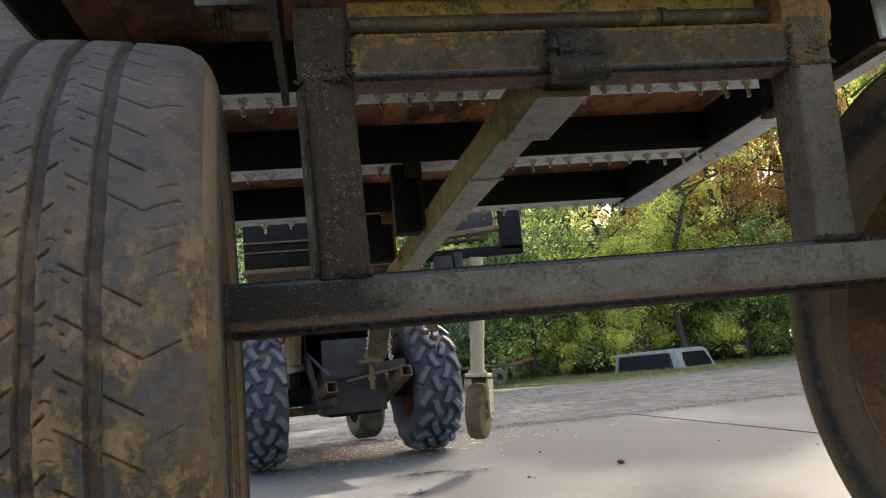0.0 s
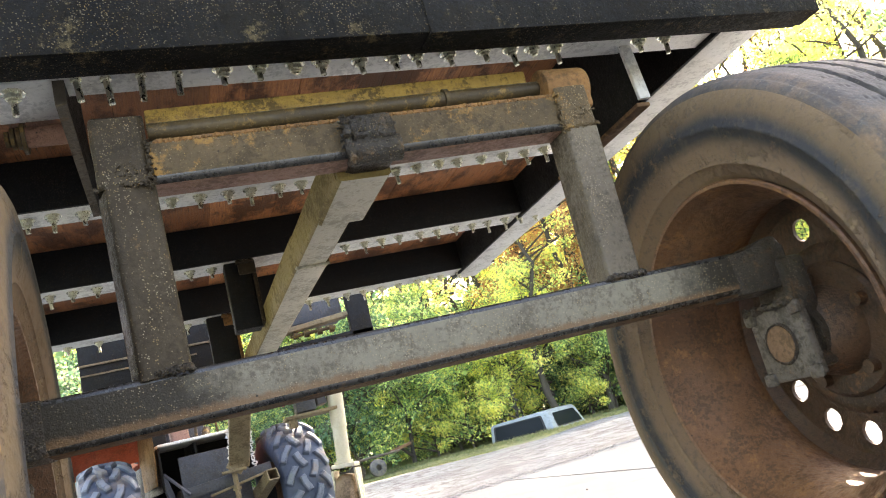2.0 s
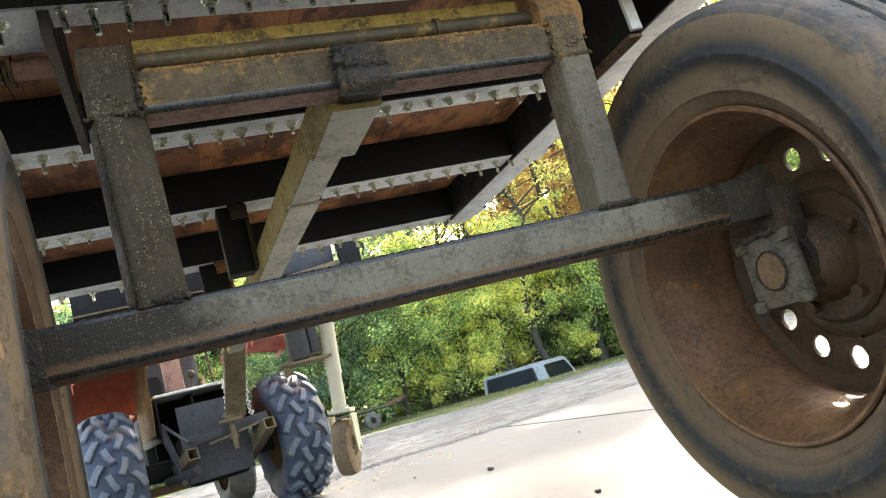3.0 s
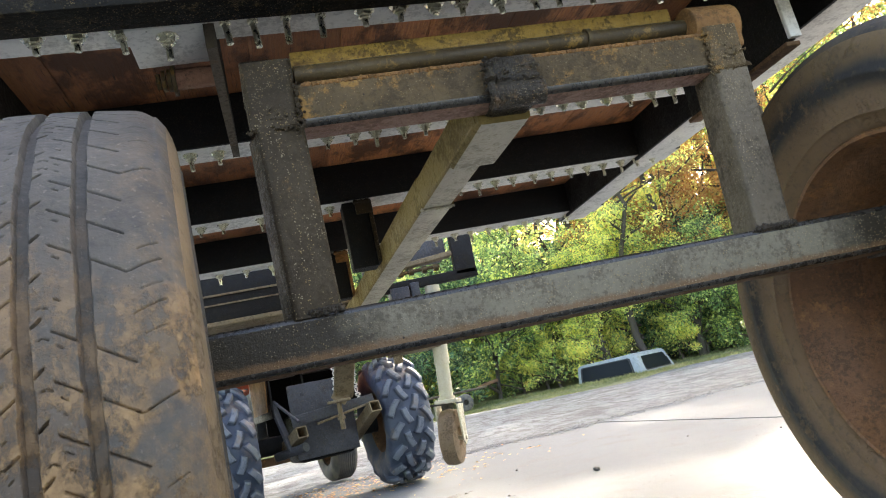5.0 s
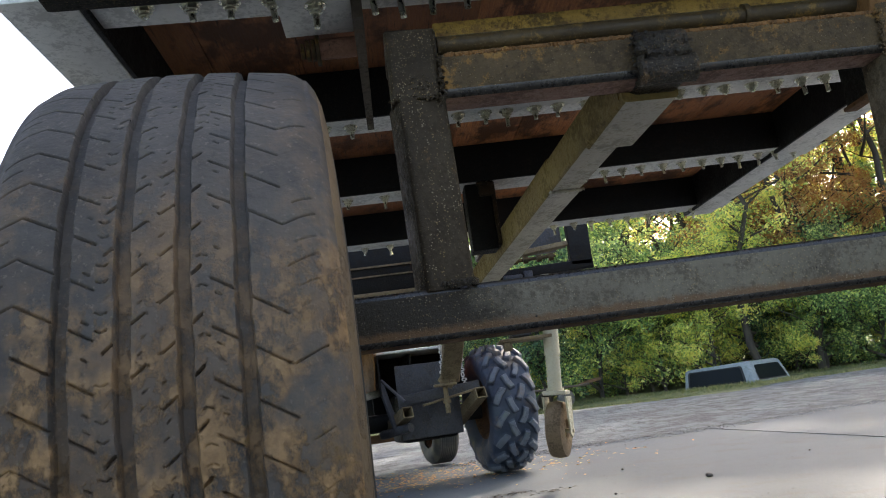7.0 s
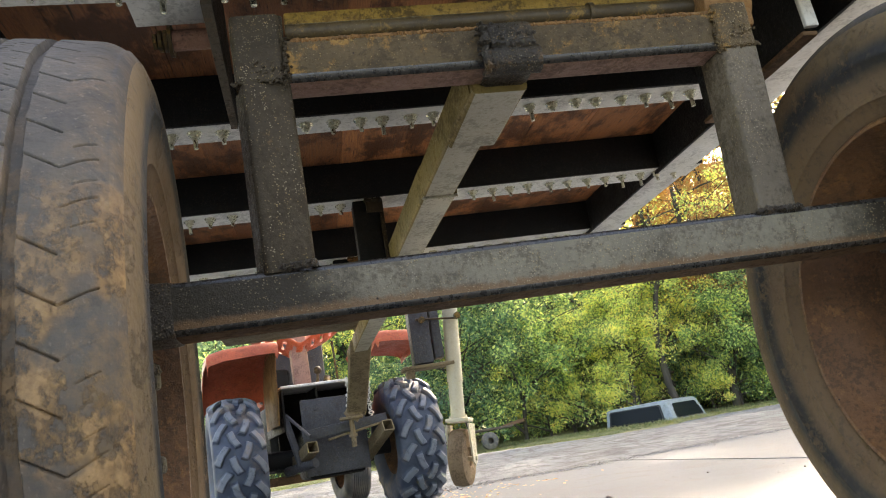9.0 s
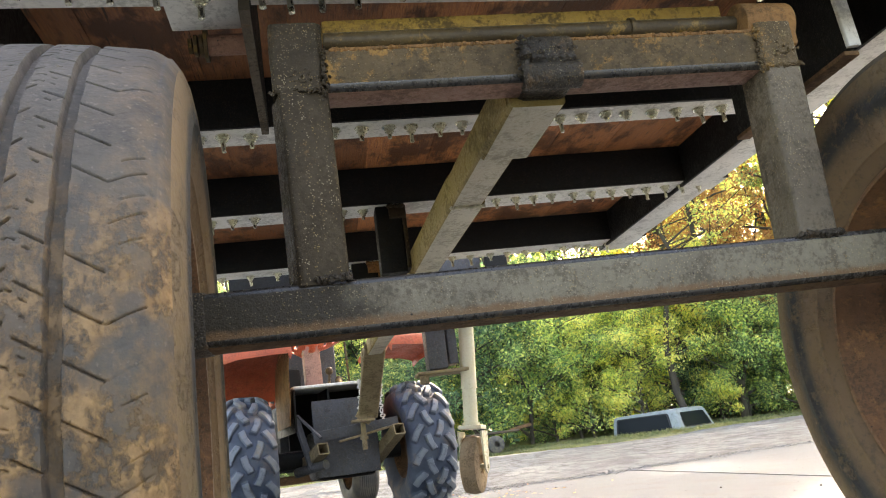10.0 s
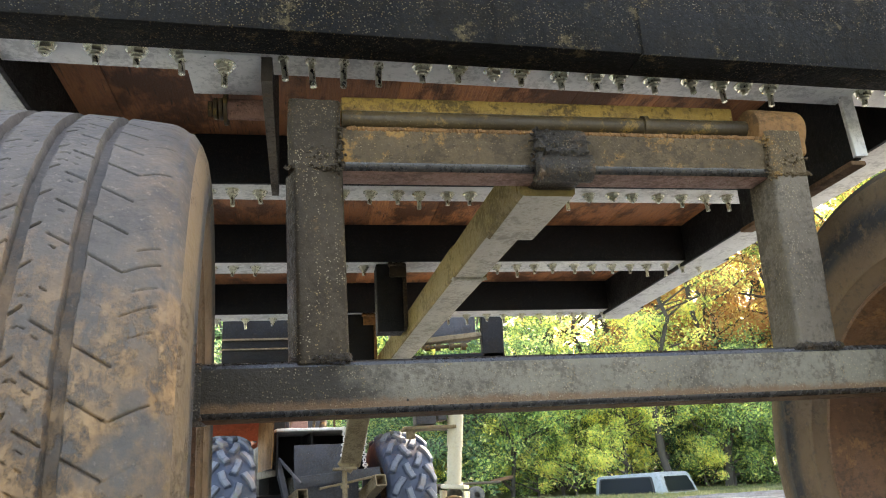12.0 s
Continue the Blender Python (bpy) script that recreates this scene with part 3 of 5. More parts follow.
for side, x0, x1, w, top, turn in ((-1, -0.272, -0.276, 0.055, 0.765, 13), (1, 0.293, 0.300, 0.05, 0.742, 2)):
    up = (-math.sin(radians(turn)), math.cos(radians(turn)), 0)
    bm = bmesh.new()
    tube(bm, (x0, AX, 0.455), (x1, AX, 0.674), w, 0.056, 0.007, up=up)
    post = part("post", bm, ["post" if side < 0 else "post_grey"], trailer, "square black upright" if side < 0 else "square grey-brown upright")
    bm = bmesh.new()
    h = w / 2 + 0.002
    lift = 0.008 * turn / 13
    bead(bm, [(x0 - h, -0.001 + lift, 0.46), (x0 + h, -0.001 - lift, 0.46), (x0 + h, 0.058, 0.46)], 0.0036, 3 + side)
    spatter(bm, (x0 - h, lift - 0.0005, 0.459), (x0 + h - 0.004, -lift - 0.0005, 0.459), 80, 0.003, 0.0014, 13 + side)
    part("weld", bm, "grease", post)
    coat = "undercoat" if side > 0 else "post"
    bm = bmesh.new()
    tube(bm, (x1, AX, 0.67), (x1, AX, top - 0.012), w + 0.002, 0.0575, 0.009, up=(0, 1, 0))
    part("socket", bm, coat, post, "splashed lumpy welded socket")
    for q, (start, end, count, r, wide) in enumerate((((x1 - h, -0.0005, 0.67), (x1 + h, -0.0005, 0.673), 70, 0.0024, 0.0016),
                                                       ((x1 - h * 0.2, -0.0005, 0.686), (x1 + h * 0.8, -0.0005, 0.69), 26, 0.002, 0.0045),
                                                       ((x1 - side * h, -0.0005, 0.662), (x1 - side * h, -0.0005, 0.722), 70, 0.0024, 0.002))):
        bm = bmesh.new()
        spatter(bm, start, end, count, r, wide, 8 + side + 5 * q)
        part("weld", bm, coat, post)
# rounded lugs that hold the ends of the pivot rod
for x0, x1, r, coat in ((0.27, 0.336, 0.031, "orange"), (-0.305, -0.246, 0.028, "grease")):
    bm = bmesh.new()
    rod(bm, (x0, 0.032, 0.74), (x1, 0.032, 0.738), r, 28)
    box(bm, (x0 + 0.003, 0.004, 0.7), (x1 - 0.002, 0.06, 0.742), 0.006)
    edges = [e for e in bm.edges if e.is_manifold and e.calc_face_angle(0) > 1.2]
    bmesh.ops.bevel(bm, geom=edges, offset=0.003, segments=2, affect='EDGES', profile=0.5)
    part("pivot_lug", bm, coat, trailer, "rounded rusty lug on the pivot rod")
bm = bmesh.new()
tube(bm, (-0.246, AX, 0.697), (0.276, AX, 0.697), 0.05, 0.054, 0.009, under=1, corner=2, low=True)
part("pivot_beam", bm, ["undercoat", "primer", "edge"], trailer, "mud-splashed cross tube, red primer beneath")
bm = bmesh.new()
bead(bm, [(-0.24, 0.006, 0.7205), (0.276, 0.006, 0.7205)], 0.0034, 51)
box(bm, (-0.24, 0.008, 0.7185), (0.276, 0.05, 0.7265), 0.003)
part("wear_strip", bm, "orange", trailer, "rusty strip")
bm = bmesh.new()
rod(bm, (-0.243, 0.034, 0.7465), (0.275, 0.034, 0.7465), 0.0112, 24)
rod(bm, (0.13, 0.034, 0.7465), (0.136, 0.034, 0.7465), 0.0145, 24)
part("pivot_rod", bm, "rod", trailer, "oily steel pivot rod")
bm = bmesh.new()
box(bm, (-0.243, 0.052, 0.735), (0.27, 0.06, 0.787), 0.003)
box(bm, (-0.243, 0.06, 0.78), (0.27, 0.1, 0.787), 0.003)
part("pivot_angle", bm, "yellow", trailer, "chipped yellow angle iron")
bm = bmesh.new()
box(bm, (-0.022, -0.008, 0.667), (0.043, 0.066, 0.7235), 0.01)
bead(bm, [(-0.02, -0.008, 0.66), (-0.02, -0.01, 0.715)], 0.006, 31)
bead(bm, [(-0.018, -0.007, 0.693), (0.04, -0.007, 0.692)], 0.005, 32)
spatter(bm, (-0.024, -0.006, 0.665), (-0.022, -0.007, 0.72), 40, 0.0032, 0.003, 33)
spatter(bm, (-0.015, -0.007, 0.7), (0.038, -0.007, 0.7), 24, 0.0024, 0.008, 34)
rod(bm, (-0.022, 0.005, 0.6765), (0.045, 0.005, 0.6765), 0.0165, 20)
part("sleeve", bm, "grease", trailer, "black sleeve clamped round the cross tube")


def tx(y):
    return 0.002 - 0.03 * y


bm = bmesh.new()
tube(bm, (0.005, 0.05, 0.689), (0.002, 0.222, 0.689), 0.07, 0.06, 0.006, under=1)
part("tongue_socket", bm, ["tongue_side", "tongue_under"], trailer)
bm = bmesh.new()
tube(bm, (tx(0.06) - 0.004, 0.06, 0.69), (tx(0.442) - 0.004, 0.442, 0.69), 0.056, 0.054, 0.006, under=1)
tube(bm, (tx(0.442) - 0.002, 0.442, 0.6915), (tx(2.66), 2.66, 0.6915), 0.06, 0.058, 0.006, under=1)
part("tongue", bm, ["tongue_side", "tongue_under"], trailer, "mustard painted tongue with a pale grey underside")
bm = bmesh.new()
bead(bm, [(tx(0.44) - 0.034, 0.441, 0.661), (tx(0.44) + 0.028, 0.441, 0.661)], 0.003, 41)
part("weld", bm, "tongue_under", trailer)
bm = bmesh.new()
tube(bm, (-0.066, 2.28, 0.69), (-0.1, 2.665, 0.452), 0.085, 0.03, 0.008, up=(0, 1, 0))
tube(bm, (-0.075, 2.5, 0.69), (-0.1, 2.665, 0.455), 0.07, 0.05, 0.01, up=(0, 1, 0))
tube(bm, (-0.098, 2.66, 0.47), (-0.125, 2.672, 0.435), 0.07, 0.05, 0.01, up=(0, 1, 0))
box(bm, (-0.175, 2.62, 0.425), (-0.075, 2.7, 0.437), 0.003)
part("drop_bar", bm, "tan", trailer, "tan drop bar down to the hitch")
bm = bmesh.new()
rod(bm, (-0.125, 2.672, 0.31), (-0.125, 2.672, 0.47), 0.011, 14)
rod(bm, (-0.125, 2.672, 0.437), (-0.125, 2.672, 0.449), 0.024, 6)
rod(bm, (-0.125, 2.672, 0.352), (-0.125, 2.672, 0.366), 0.02, 6)
part("hitch_bolt", bm, "tan", trailer)

FZ, DZ = 0.832, 0.922         # underside of the cross bar flanges, underside of the deck


def bolt_mesh(name, length):
    bm = bmesh.new()
    rod(bm, (0, 0, 0), (0, 0, -0.002), 0.013, 20)
    rod(bm, (0, 0, -0.0015), (0, 0, -0.0085), 0.0098, 6)
    rod(bm, (0, 0, -0.0085), (0, 0, -0.012), 0.0065, 12)
    rod(bm, (0, 0, -0.01), (0, 0, -0.01 - length), 0.004, 8)
    me = bpy.data.meshes.new(name)
    bm.to_mesh(me)
    bm.free()
    me.materials.append(M["zinc"])
    smooth(me)
    return me


def stub_mesh(name, length):
    """Bare threaded end with a small collar."""
    bm = bmesh.new()
    rod(bm, (0, 0, 0), (0, 0, -0.004), 0.0068, 10)
    rod(bm, (0, 0, -0.003), (0, 0, -length), 0.0042, 10)
    me = bpy.data.meshes.new(name)
    bm.to_mesh(me)
    bm.free()
    me.materials.append(M["zinc"])
    smooth(me)
    return me


STUBS = [stub_mesh("bolt", s) for s in (0.008, 0.014, 0.03, 0.036)]
BOLTS = [bolt_mesh("bolt", s) for s in (0.005, 0.012, 0.02, 0.03)]


def bolts(parent, xs, y, lengths, seed, kinds=BOLTS):
    rnd = random.Random(seed)
    for x in xs:
        ob = new("bolt", kinds[rnd.choice(lengths)])
        ob.parent = parent
        ob.matrix_basis = pose(x + rnd.uniform(-0.002, 0.002), y + rnd.uniform(-0.004, 0.004), FZ, rnd.uniform(-5, 5), rnd.uniform(-5, 5), rnd.uniform(0, 60))


def cross_bar(y0, wide, x0, x1):
    bm = bmesh.new()
    box(bm, (x0, y0, FZ), (x1, y0 + 0.007, DZ - 0.001), 0.001, 0)
    box(bm, (x0, y0 + 0.0075, FZ), (x1, y0 + wide, FZ + 0.006), 0.001, 1)
    return part("cross_bar", bm, ["black", "silver"], trailer, "black angle-iron cross bar with silver flange")


pairs = [-0.575, -0.522, -0.476, -0.43, -0.315, -0.278, -0.24, -0.194, -0.14, -0.095, -0.047, -0.011, 0.041, 0.087, 0.122, 0.172, 0.223, 0.269, 0.306, 0.346, 0.494, 0.54]
SKEW = pose(-0.55, 0, 0, 0, 0, 2.15) @ pose(0.55, 0, 0)      # the rear bar and beam stand a little askew
rear_bar = cross_bar(0.018, 0.06, -0.66, 0.66)
rear_bar.matrix_basis = SKEW
bolts(rear_bar, [x for x in pairs if not -0.33 < x < -0.19 or x > 0.33], 0.033, (0, 0, 1, 1, 2), 1)
bolts(rear_bar, [-0.311, -0.279, -0.238, -0.195], 0.036, (3, 3, 2), 6, STUBS)
bolts(cross_bar(0.447, 0.078, -0.63, 0.63), [-0.555, -0.5, -0.449, -0.407, -0.362, -0.275, -0.223, -0.174, -0.126, -0.086, -0.035, 0.005, 0.06, 0.12, 0.186, 0.232, 0.274, 0.316, 0.37, 0.417, 0.465, 0.507, 0.56], 0.483, (0, 0, 1, 1, 2), 2)
bolts(cross_bar(0.915, 0.095, -0.63, 0.75), [-0.535, -0.491, -0.447, -0.399, -0.31, -0.25, -0.202, -0.153, -0.108, 0.164, 0.215, 0.26, 0.303, 0.36, 0.407, 0.456, 0.506, 0.549, 0.599, 0.64, 0.686], 0.952, (1, 1, 2), 3)
bolts(cross_bar(1.44, 0.09, -0.63, 0.75), [-0.54, -0.461, -0.382, -0.307, -0.22, -0.16, 0.14, 0.2, 0.26, 0.315, 0.373, 0.431, 0.495, 0.54, 0.578, 0.639], 1.5, (1, 1, 2), 4)
for s in (-1, 1):
    bm = bmesh.new()
    box(bm, (s * 0.634, -0.012, 0.824), (s * 0.641, 1.56, DZ - 0.002), 0.001, 0)
    box(bm, (s * 0.6415, -0.012, 0.824), (s * 0.722, 1.56, 0.8305), 0.001, 1)
    part("side_rail", bm, ["black", "silver"], trailer, "angle-iron side rail, silver underneath")
bm = bmesh.new()
box(bm, (-0.66, -0.075, 0.799), (0.745, -0.022, 0.925), 0.004)
box(bm, (0.1, -0.079, 0.7955), (0.745, -0.0355, 0.86), 0.001)
part("rear_beam", bm, "beam", trailer, "black mud-splashed rear beam").matrix_basis = SKEW
bm = bmesh.new()
box(bm, (-0.424, 0.024, 0.821), (-0.337, 0.121, 0.8305), 0.001)
plate = part("plate", bm, "silver", trailer, "square silver plate")
ob = new("bolt", BOLTS[2])
ob.parent, ob.matrix_basis = plate, pose(-0.379, 0.046, 0.821)
for x, y1, z1 in ((-0.33, 0.31, 0.753),):
    bm = bmesh.new()
    prof = [(0.045, 0.831), (0.045, 0.80), (y1 - 0.01, z1), (y1 + 0.004, z1 + 0.012), (y1, 0.82), (y1 - 0.06, 0.922), (0.045, 0.921)]
    a = [bm.verts.new((x - 0.007 + 0.012 * max(0, y - 0.05), y, z)) for y, z in prof]
    b = [bm.verts.new((x + 0.006, y, z)) for y, z in prof]
    bm.faces.new(a)
    bm.faces.new(b[::-1])
    for i in range(len(prof)):
        j = (i + 1) % len(prof)
        f = bm.faces.new((a[j], a[i], b[i], b[j]))
        f.material_index = 1
    bmesh.ops.recalc_face_normals(bm, faces=bm.faces)
    part("gusset", bm, ["black", "plate"], trailer, "thin gusset plate with a pale edge")
bm = bmesh.new()
box(bm, (0.478, 0.098, 0.738), (0.486, 0.4, 0.92), 0.001)
gusset = part("gusset", bm, "black", trailer, "black gusset plate with a pale flat bar on its edge")
bm = bmesh.new()
tube(bm, (0.474, 0.094, 0.9), (0.482, 0.094, 0.74), 0.02, 0.008, 0.002, up=(0, 1, 0))
part("edge_bar", bm, "silver", gusset)
bm = bmesh.new()
box(bm, (0.47, 0.1, 0.73), (0.494, 0.4, 0.7375), 0.002)
part("edge_strip", bm, "rust", gusset)
bm = bmesh.new()
rod(bm, (-0.385, 0.14, 0.81), (-0.337, 0.14, 0.81), 0.0135, 20)
part("pivot_bush", bm, "primer", trailer)
bm = bmesh.new()
for x, r, k in ((-0.408, 0.011, 6), (-0.401, 0.014, 18), (-0.394, 0.0145, 18), (-0.388, 0.021, 24)):
    rod(bm, (x, 0.14, 0.81), (x + 0.0045, 0.14, 0.81), r, k)
part("bush_bolt", bm, "rod", trailer)
for x0, x1, y, z0, z1, coat in ((-0.126, -0.066, 0.93, 0.672, 0.831, "post"), (-0.166, -0.09, 1.46, 0.69, 0.831, "orange")):
    bm = bmesh.new()
    box(bm, (x0, y, z0), (x1, y + 0.055, z1), 0.003)
    block = part("stop_block", bm, "black", trailer, "black stop block beneath the cross bar")
    bm = bmesh.new()
    box(bm, (x1 + 0.0005, y - 0.006, z0 + 0.008), (x1 + 0.009, y + 0.055, z1 - 0.002), 0.002)
    box(bm, (x1 - 0.03, y - 0.012, z1 - 0.034), (x1 + 0.009, y - 0.001, z1 - 0.004), 0.003)
    bead(bm, [(x1 - 0.034, y - 0.012, z1 - 0.004), (x1 + 0.008, y - 0.012, z1 - 0.006)], 0.005, 71)
    part("stop_plate", bm, coat, block, "rusty stop plate")

# front frame, tool box and jack
bm = bmesh.new()
tube(bm, (-0.5, 2.0, 0.76), (0.435, 2.0, 0.782), 0.035, 0.035, 0.004)
tube(bm, (0.393, 2.0, 0.782), (0.398, 2.0, 0.98), 0.082, 0.035, 0.004, up=(0, 1, 0))
part("front_frame", bm, "black", trailer)
bm = bmesh.new()
box(bm, (0.03, 2.05, 0.872), (0.347, 2.2, 1.0), 0.004)
part("winch_box", bm, "charcoal", trailer, "dark box on the front frame")
bm = bmesh.new()
tube(bm, (0.1, 2.01, 0.842), (0.352, 2.02, 0.868), 0.06, 0.018, 0.002)
part("board", bm, "tan", trailer, "weathered pale board")
bm = bmesh.new()
rod(bm, (0.13, 2.0, 0.822), (0.3, 2.0, 0.828), 0.007, 10)
for x in (0.15, 0.19, 0.24, 0.285):
    rod(bm, (x - 0.009, 2.0, 0.824), (x + 0.009, 2.0, 0.824), 0.014, 12)
part("winch_crank", bm, "rod", trailer, "small oily crank")
bm = bmesh.new()
box(bm, (-0.568, 1.86, 0.736), (-0.05, 2.2, 0.751), 0.002, 1)
box(bm, (-0.562, 1.87, 0.7515), (-0.055, 2.19, 0.99), 0.004, 0)
box(bm, (-0.562, 1.862, 0.838), (-0.055, 1.8695, 0.844), 0.0, 1)
box(bm, (-0.562, 1.8655, 0.806), (-0.2, 1.8695, 0.811), 0.0, 1)
front_box = part("front_box", bm, ["black", "tan"], trailer, "black front box on a pale board")
JM = pose(0.2105, 2.0, 0.2, 0, 4.66, 0)
bm = bmesh.new()
rod(bm, (0, 0, 0.14), (0, 0, 0.42), 0.0255, 28)
rod(bm, (0, 0, 0.27), (0, 0, 0.56), 0.028, 28)
rod(bm, (0, 0, 0.268), (0, 0, 0.276), 0.0295, 28)
rod(bm, (0, 0, 0.142), (0, 0, 0.15), 0.032, 28)
jack = part("jack", bm, "cream", trailer, "cream tongue jack raised on a caster wheel")
jack.matrix_basis = JM
bm = bmesh.new()
box(bm, (-0.042, -0.04, 0.126), (0.042, 0.04, 0.14), 0.003)
for s in (-1, 1):
    v = [(s * 0.041, -0.045, 0.12), (s * 0.041, 0.04, 0.12), (s * 0.041, 0.045, -0.01), (s * 0.041, 0.02, -0.025), (s * 0.041, -0.01, -0.01)]
    lo = [bm.verts.new((x - 0.003, y, z)) for x, y, z in v]
    hi = [bm.verts.new((x + 0.003, y, z)) for x, y, z in v]
    bm.faces.new(lo)
    bm.faces.new(hi[::-1])
    for i in range(5):
        bm.faces.new((lo[i], hi[i], hi[(i + 1) % 5], lo[(i + 1) % 5]))
bmesh.ops.recalc_face_normals(bm, faces=bm.faces)
rod(bm, (-0.05, 0.02, 0.0), (0.05, 0.02, 0.0), 0.008, 12)
fork = part("fork", bm, "cream", jack)
fork.matrix_basis = pose(0.004, 0, 0, 0, 0, -24)
v, f = lathe([(-0.022, 0.0), (-0.022, 0.03), (-0.03, 0.035), (-0.031, 0.08), (-0.026, 0.095), (0, 0.1), (0.026, 0.095), (0.031, 0.08), (0.03, 0.035), (0.022, 0.03), (0.022, 0.0)], 40)
ob = mesh_part("caster_wheel", v, f, "brown_wheel", jack, "brown caster wheel")
ob.matrix_basis = pose(0.006, 0.02, 0.006, 0, 0, -24)
bm = bmesh.new()
box(bm, (0.095, 1.97, 0.547), (0.165, 2.06, 0.77), 0.004)
box(bm, (0.172, 1.975, 0.56), (0.205, 2.05, 0.78), 0.004)
part("jack_mount", bm, "charcoal", trailer, "grey steel jack mount")
bm = bmesh.new()
box(bm, (0.05, 1.96, 0.53), (0.235, 2.07, 0.542), 0.003)
box(bm, (0.06, 1.965, 0.5), (0.09, 2.0, 0.529), 0.003)
part("jack_plate", bm, "tan", trailer)
bm = bmesh.new()
for x in (0.14, 0.27):
    rod(bm, (x, 1.955, 0.7), (x, 1.975, 0.7), 0.013, 6)
rod(bm, (0.12, 1.968, 0.705), (0.28, 1.968, 0.692), 0.004, 8)
part("jack_bolts", bm, "rod", trailer)


# ---------------------------------------------------------------- trailer wheels
def road_tyre(name, th, columns, lean, radius=0.362):
    """Worn road tyre: four grooves round it, short slanted sipes on the ribs and long chevrons on the shoulders. th: the angles of its rings."""
    side = [(0.09, 0.224), (0.101, 0.2295), (0.1085, 0.236), (0.1145, 0.248), (0.1178, 0.2495), (0.118, 0.254), (0.1172, 0.2555), (0.1235, 0.274), (0.126, 0.29), (0.1278, 0.2915), (0.1279, 0.295), (0.1266, 0.2965), (0.126, 0.313), (0.1235, 0.327), (0.119, 0.339)]
    xs = np.linspace(0.112, -0.112, columns)
    seg = len(th)
    prof_x = np.array([p[0] for p in side] + list(xs) + [-p[0] for p in side[::-1]])
    crown = radius - 0.0055 * (np.abs(xs) / 0.1) ** 2 - 0.006 * np.clip((np.abs(xs) - 0.092) / 0.017, 0, 1) ** 2
    prof_r = np.array([p[1] for p in side] + list(crown) + [p[1] for p in side[::-1]])
    X = np.repeat(prof_x[None, :], seg, 0)
    Rr = np.repeat(prof_r[None, :], seg, 0)
    S = (th * radius)[:, None] + 0 * X
    cut = np.zeros_like(X)
    for g in (-0.0555, -0.0185, 0.0185, 0.0555):
        d = np.abs(X - g - 0.0004 * np.sin(S * 60 + g * 300) - 0.0003 * np.sin(S * 210))
        packed = np.clip(np.sin(S * 31 + g * 90) + 0.7 * np.sin(S * 83 + g * 40) - 0.2 - 6 * abs(g - 0.0185) ** 0.5, 0, 1) * (S > 3.2 * radius)
        cut = np.maximum(cut, 0.0078 * (1 - 0.85 * packed) * np.clip((0.0053 - d) / 0.0016, 0, 1))
    count = round(2 * math.pi * radius / 0.0335)
    p = 2 * math.pi * radius / count

    def lines(s, phase, slope, x0, x1, depth, width, keep, seed):
        """One sipe to a pitch between x0 and x1 from the middle, on the side s; the two sides are point-symmetric. keep: the share that is not worn away."""
        run = S - slope * (X - s * x0) - s * phase * p - (0.25 * p if s < 0 else 0)
        index = np.round(run / p).astype(int) % count
        off = np.abs(run - np.round(run / p) * p)
        worn = np.random.default_rng(seed + 50 + s).random(count)
        deep = np.where(worn < keep, 0.6 + 0.4 * worn / keep, 0.12)[index]
        u = s * X
        inside = np.clip((u - x0) / 0.0008, 0, 1) * np.clip((x1 - u) / 0.0008, 0, 1)
        return depth * deep * np.clip((width + 0.0004 - off) / 0.0009, 0, 1) * inside

    for s in (-1, 1):
        for row in ((0.1, 0.62, 0.0345, 0.0835, 0.0038, 0.0007, 0.85, 1),            # long cut from the rib across the groove
                    (0.1 + 0.62 * 0.049 / 0.0335, -0.5, 0.0835, 0.106, 0.0025, 0.0006, 0.6, 2),
                    (0.55 + 0.62 * 0.049 / 0.0335, -0.45, 0.09, 0.105, 0.002, 0.0005, 0.4, 3),
                    (0.02, -0.95, 0.0235, 0.0305, 0.005, 0.001, 0.85, 4),               # notch on the inner edge of the rib
                    (0.3, -0.5, 0.0265, 0.0305, 0.003, 0.0005, 0.7, 5),
                    (0.3 - 0.5 * 0.004 / 0.0335, 0.55, 0.0305, 0.0345, 0.003, 0.0005, 0.7, 5),
                    (0.65, -0.5, 0.0265, 0.0305, 0.003, 0.0005, 0.6, 6),
                    (0.65 - 0.5 * 0.004 / 0.0335, 0.55, 0.0305, 0.0345, 0.003, 0.0005, 0.6, 6),
                    (0.42, 0.65, 0.0375, 0.0425, 0.003, 0.0005, 0.6, 7),
                    (0.72, 0.65, 0.038, 0.0425, 0.003, 0.0005, 0.5, 8),
                    (0.5, 0.75, 0.002, 0.0042, 0.0035, 0.0006, 0.8, 9),                 # tick on the middle rib
                    (0.5 + 0.75 * 0.0022 / 0.0335, -0.8, 0.0042, 0.0135, 0.0045, 0.0008, 0.8, 9),
                    (0.12, -0.8, 0.0035, 0.0075, 0.003, 0.0005, 0.7, 10),
                    (0.8, -0.8, 0.006, 0.0095, 0.003, 0.0005, 0.6, 11)):
            cut = np.maximum(cut, lines(s, *row))
    Rr = Rr - cut
    V = np.stack([X, Rr * np.cos(th)[:, None], Rr * np.sin(th)[:, None]], -1).reshape(-1, 3)
    n = X.shape[1]
    sag = np.clip((0.31 - Rr.reshape(-1)) / 0.08, 0, 1)      # under load the bead sits lower than the tread
    V[:, 1] -= lean * sag
    V[:, 2] -= 0.011 * sag
    i, k = np.meshgrid(np.arange(seg), np.arange(n - 1), indexing="ij")
    j = (i + 1) % seg
    F = np.stack([i * n + k, i * n + k + 1, j * n + k + 1, j * n + k], -1)
    m = len(side) - 1
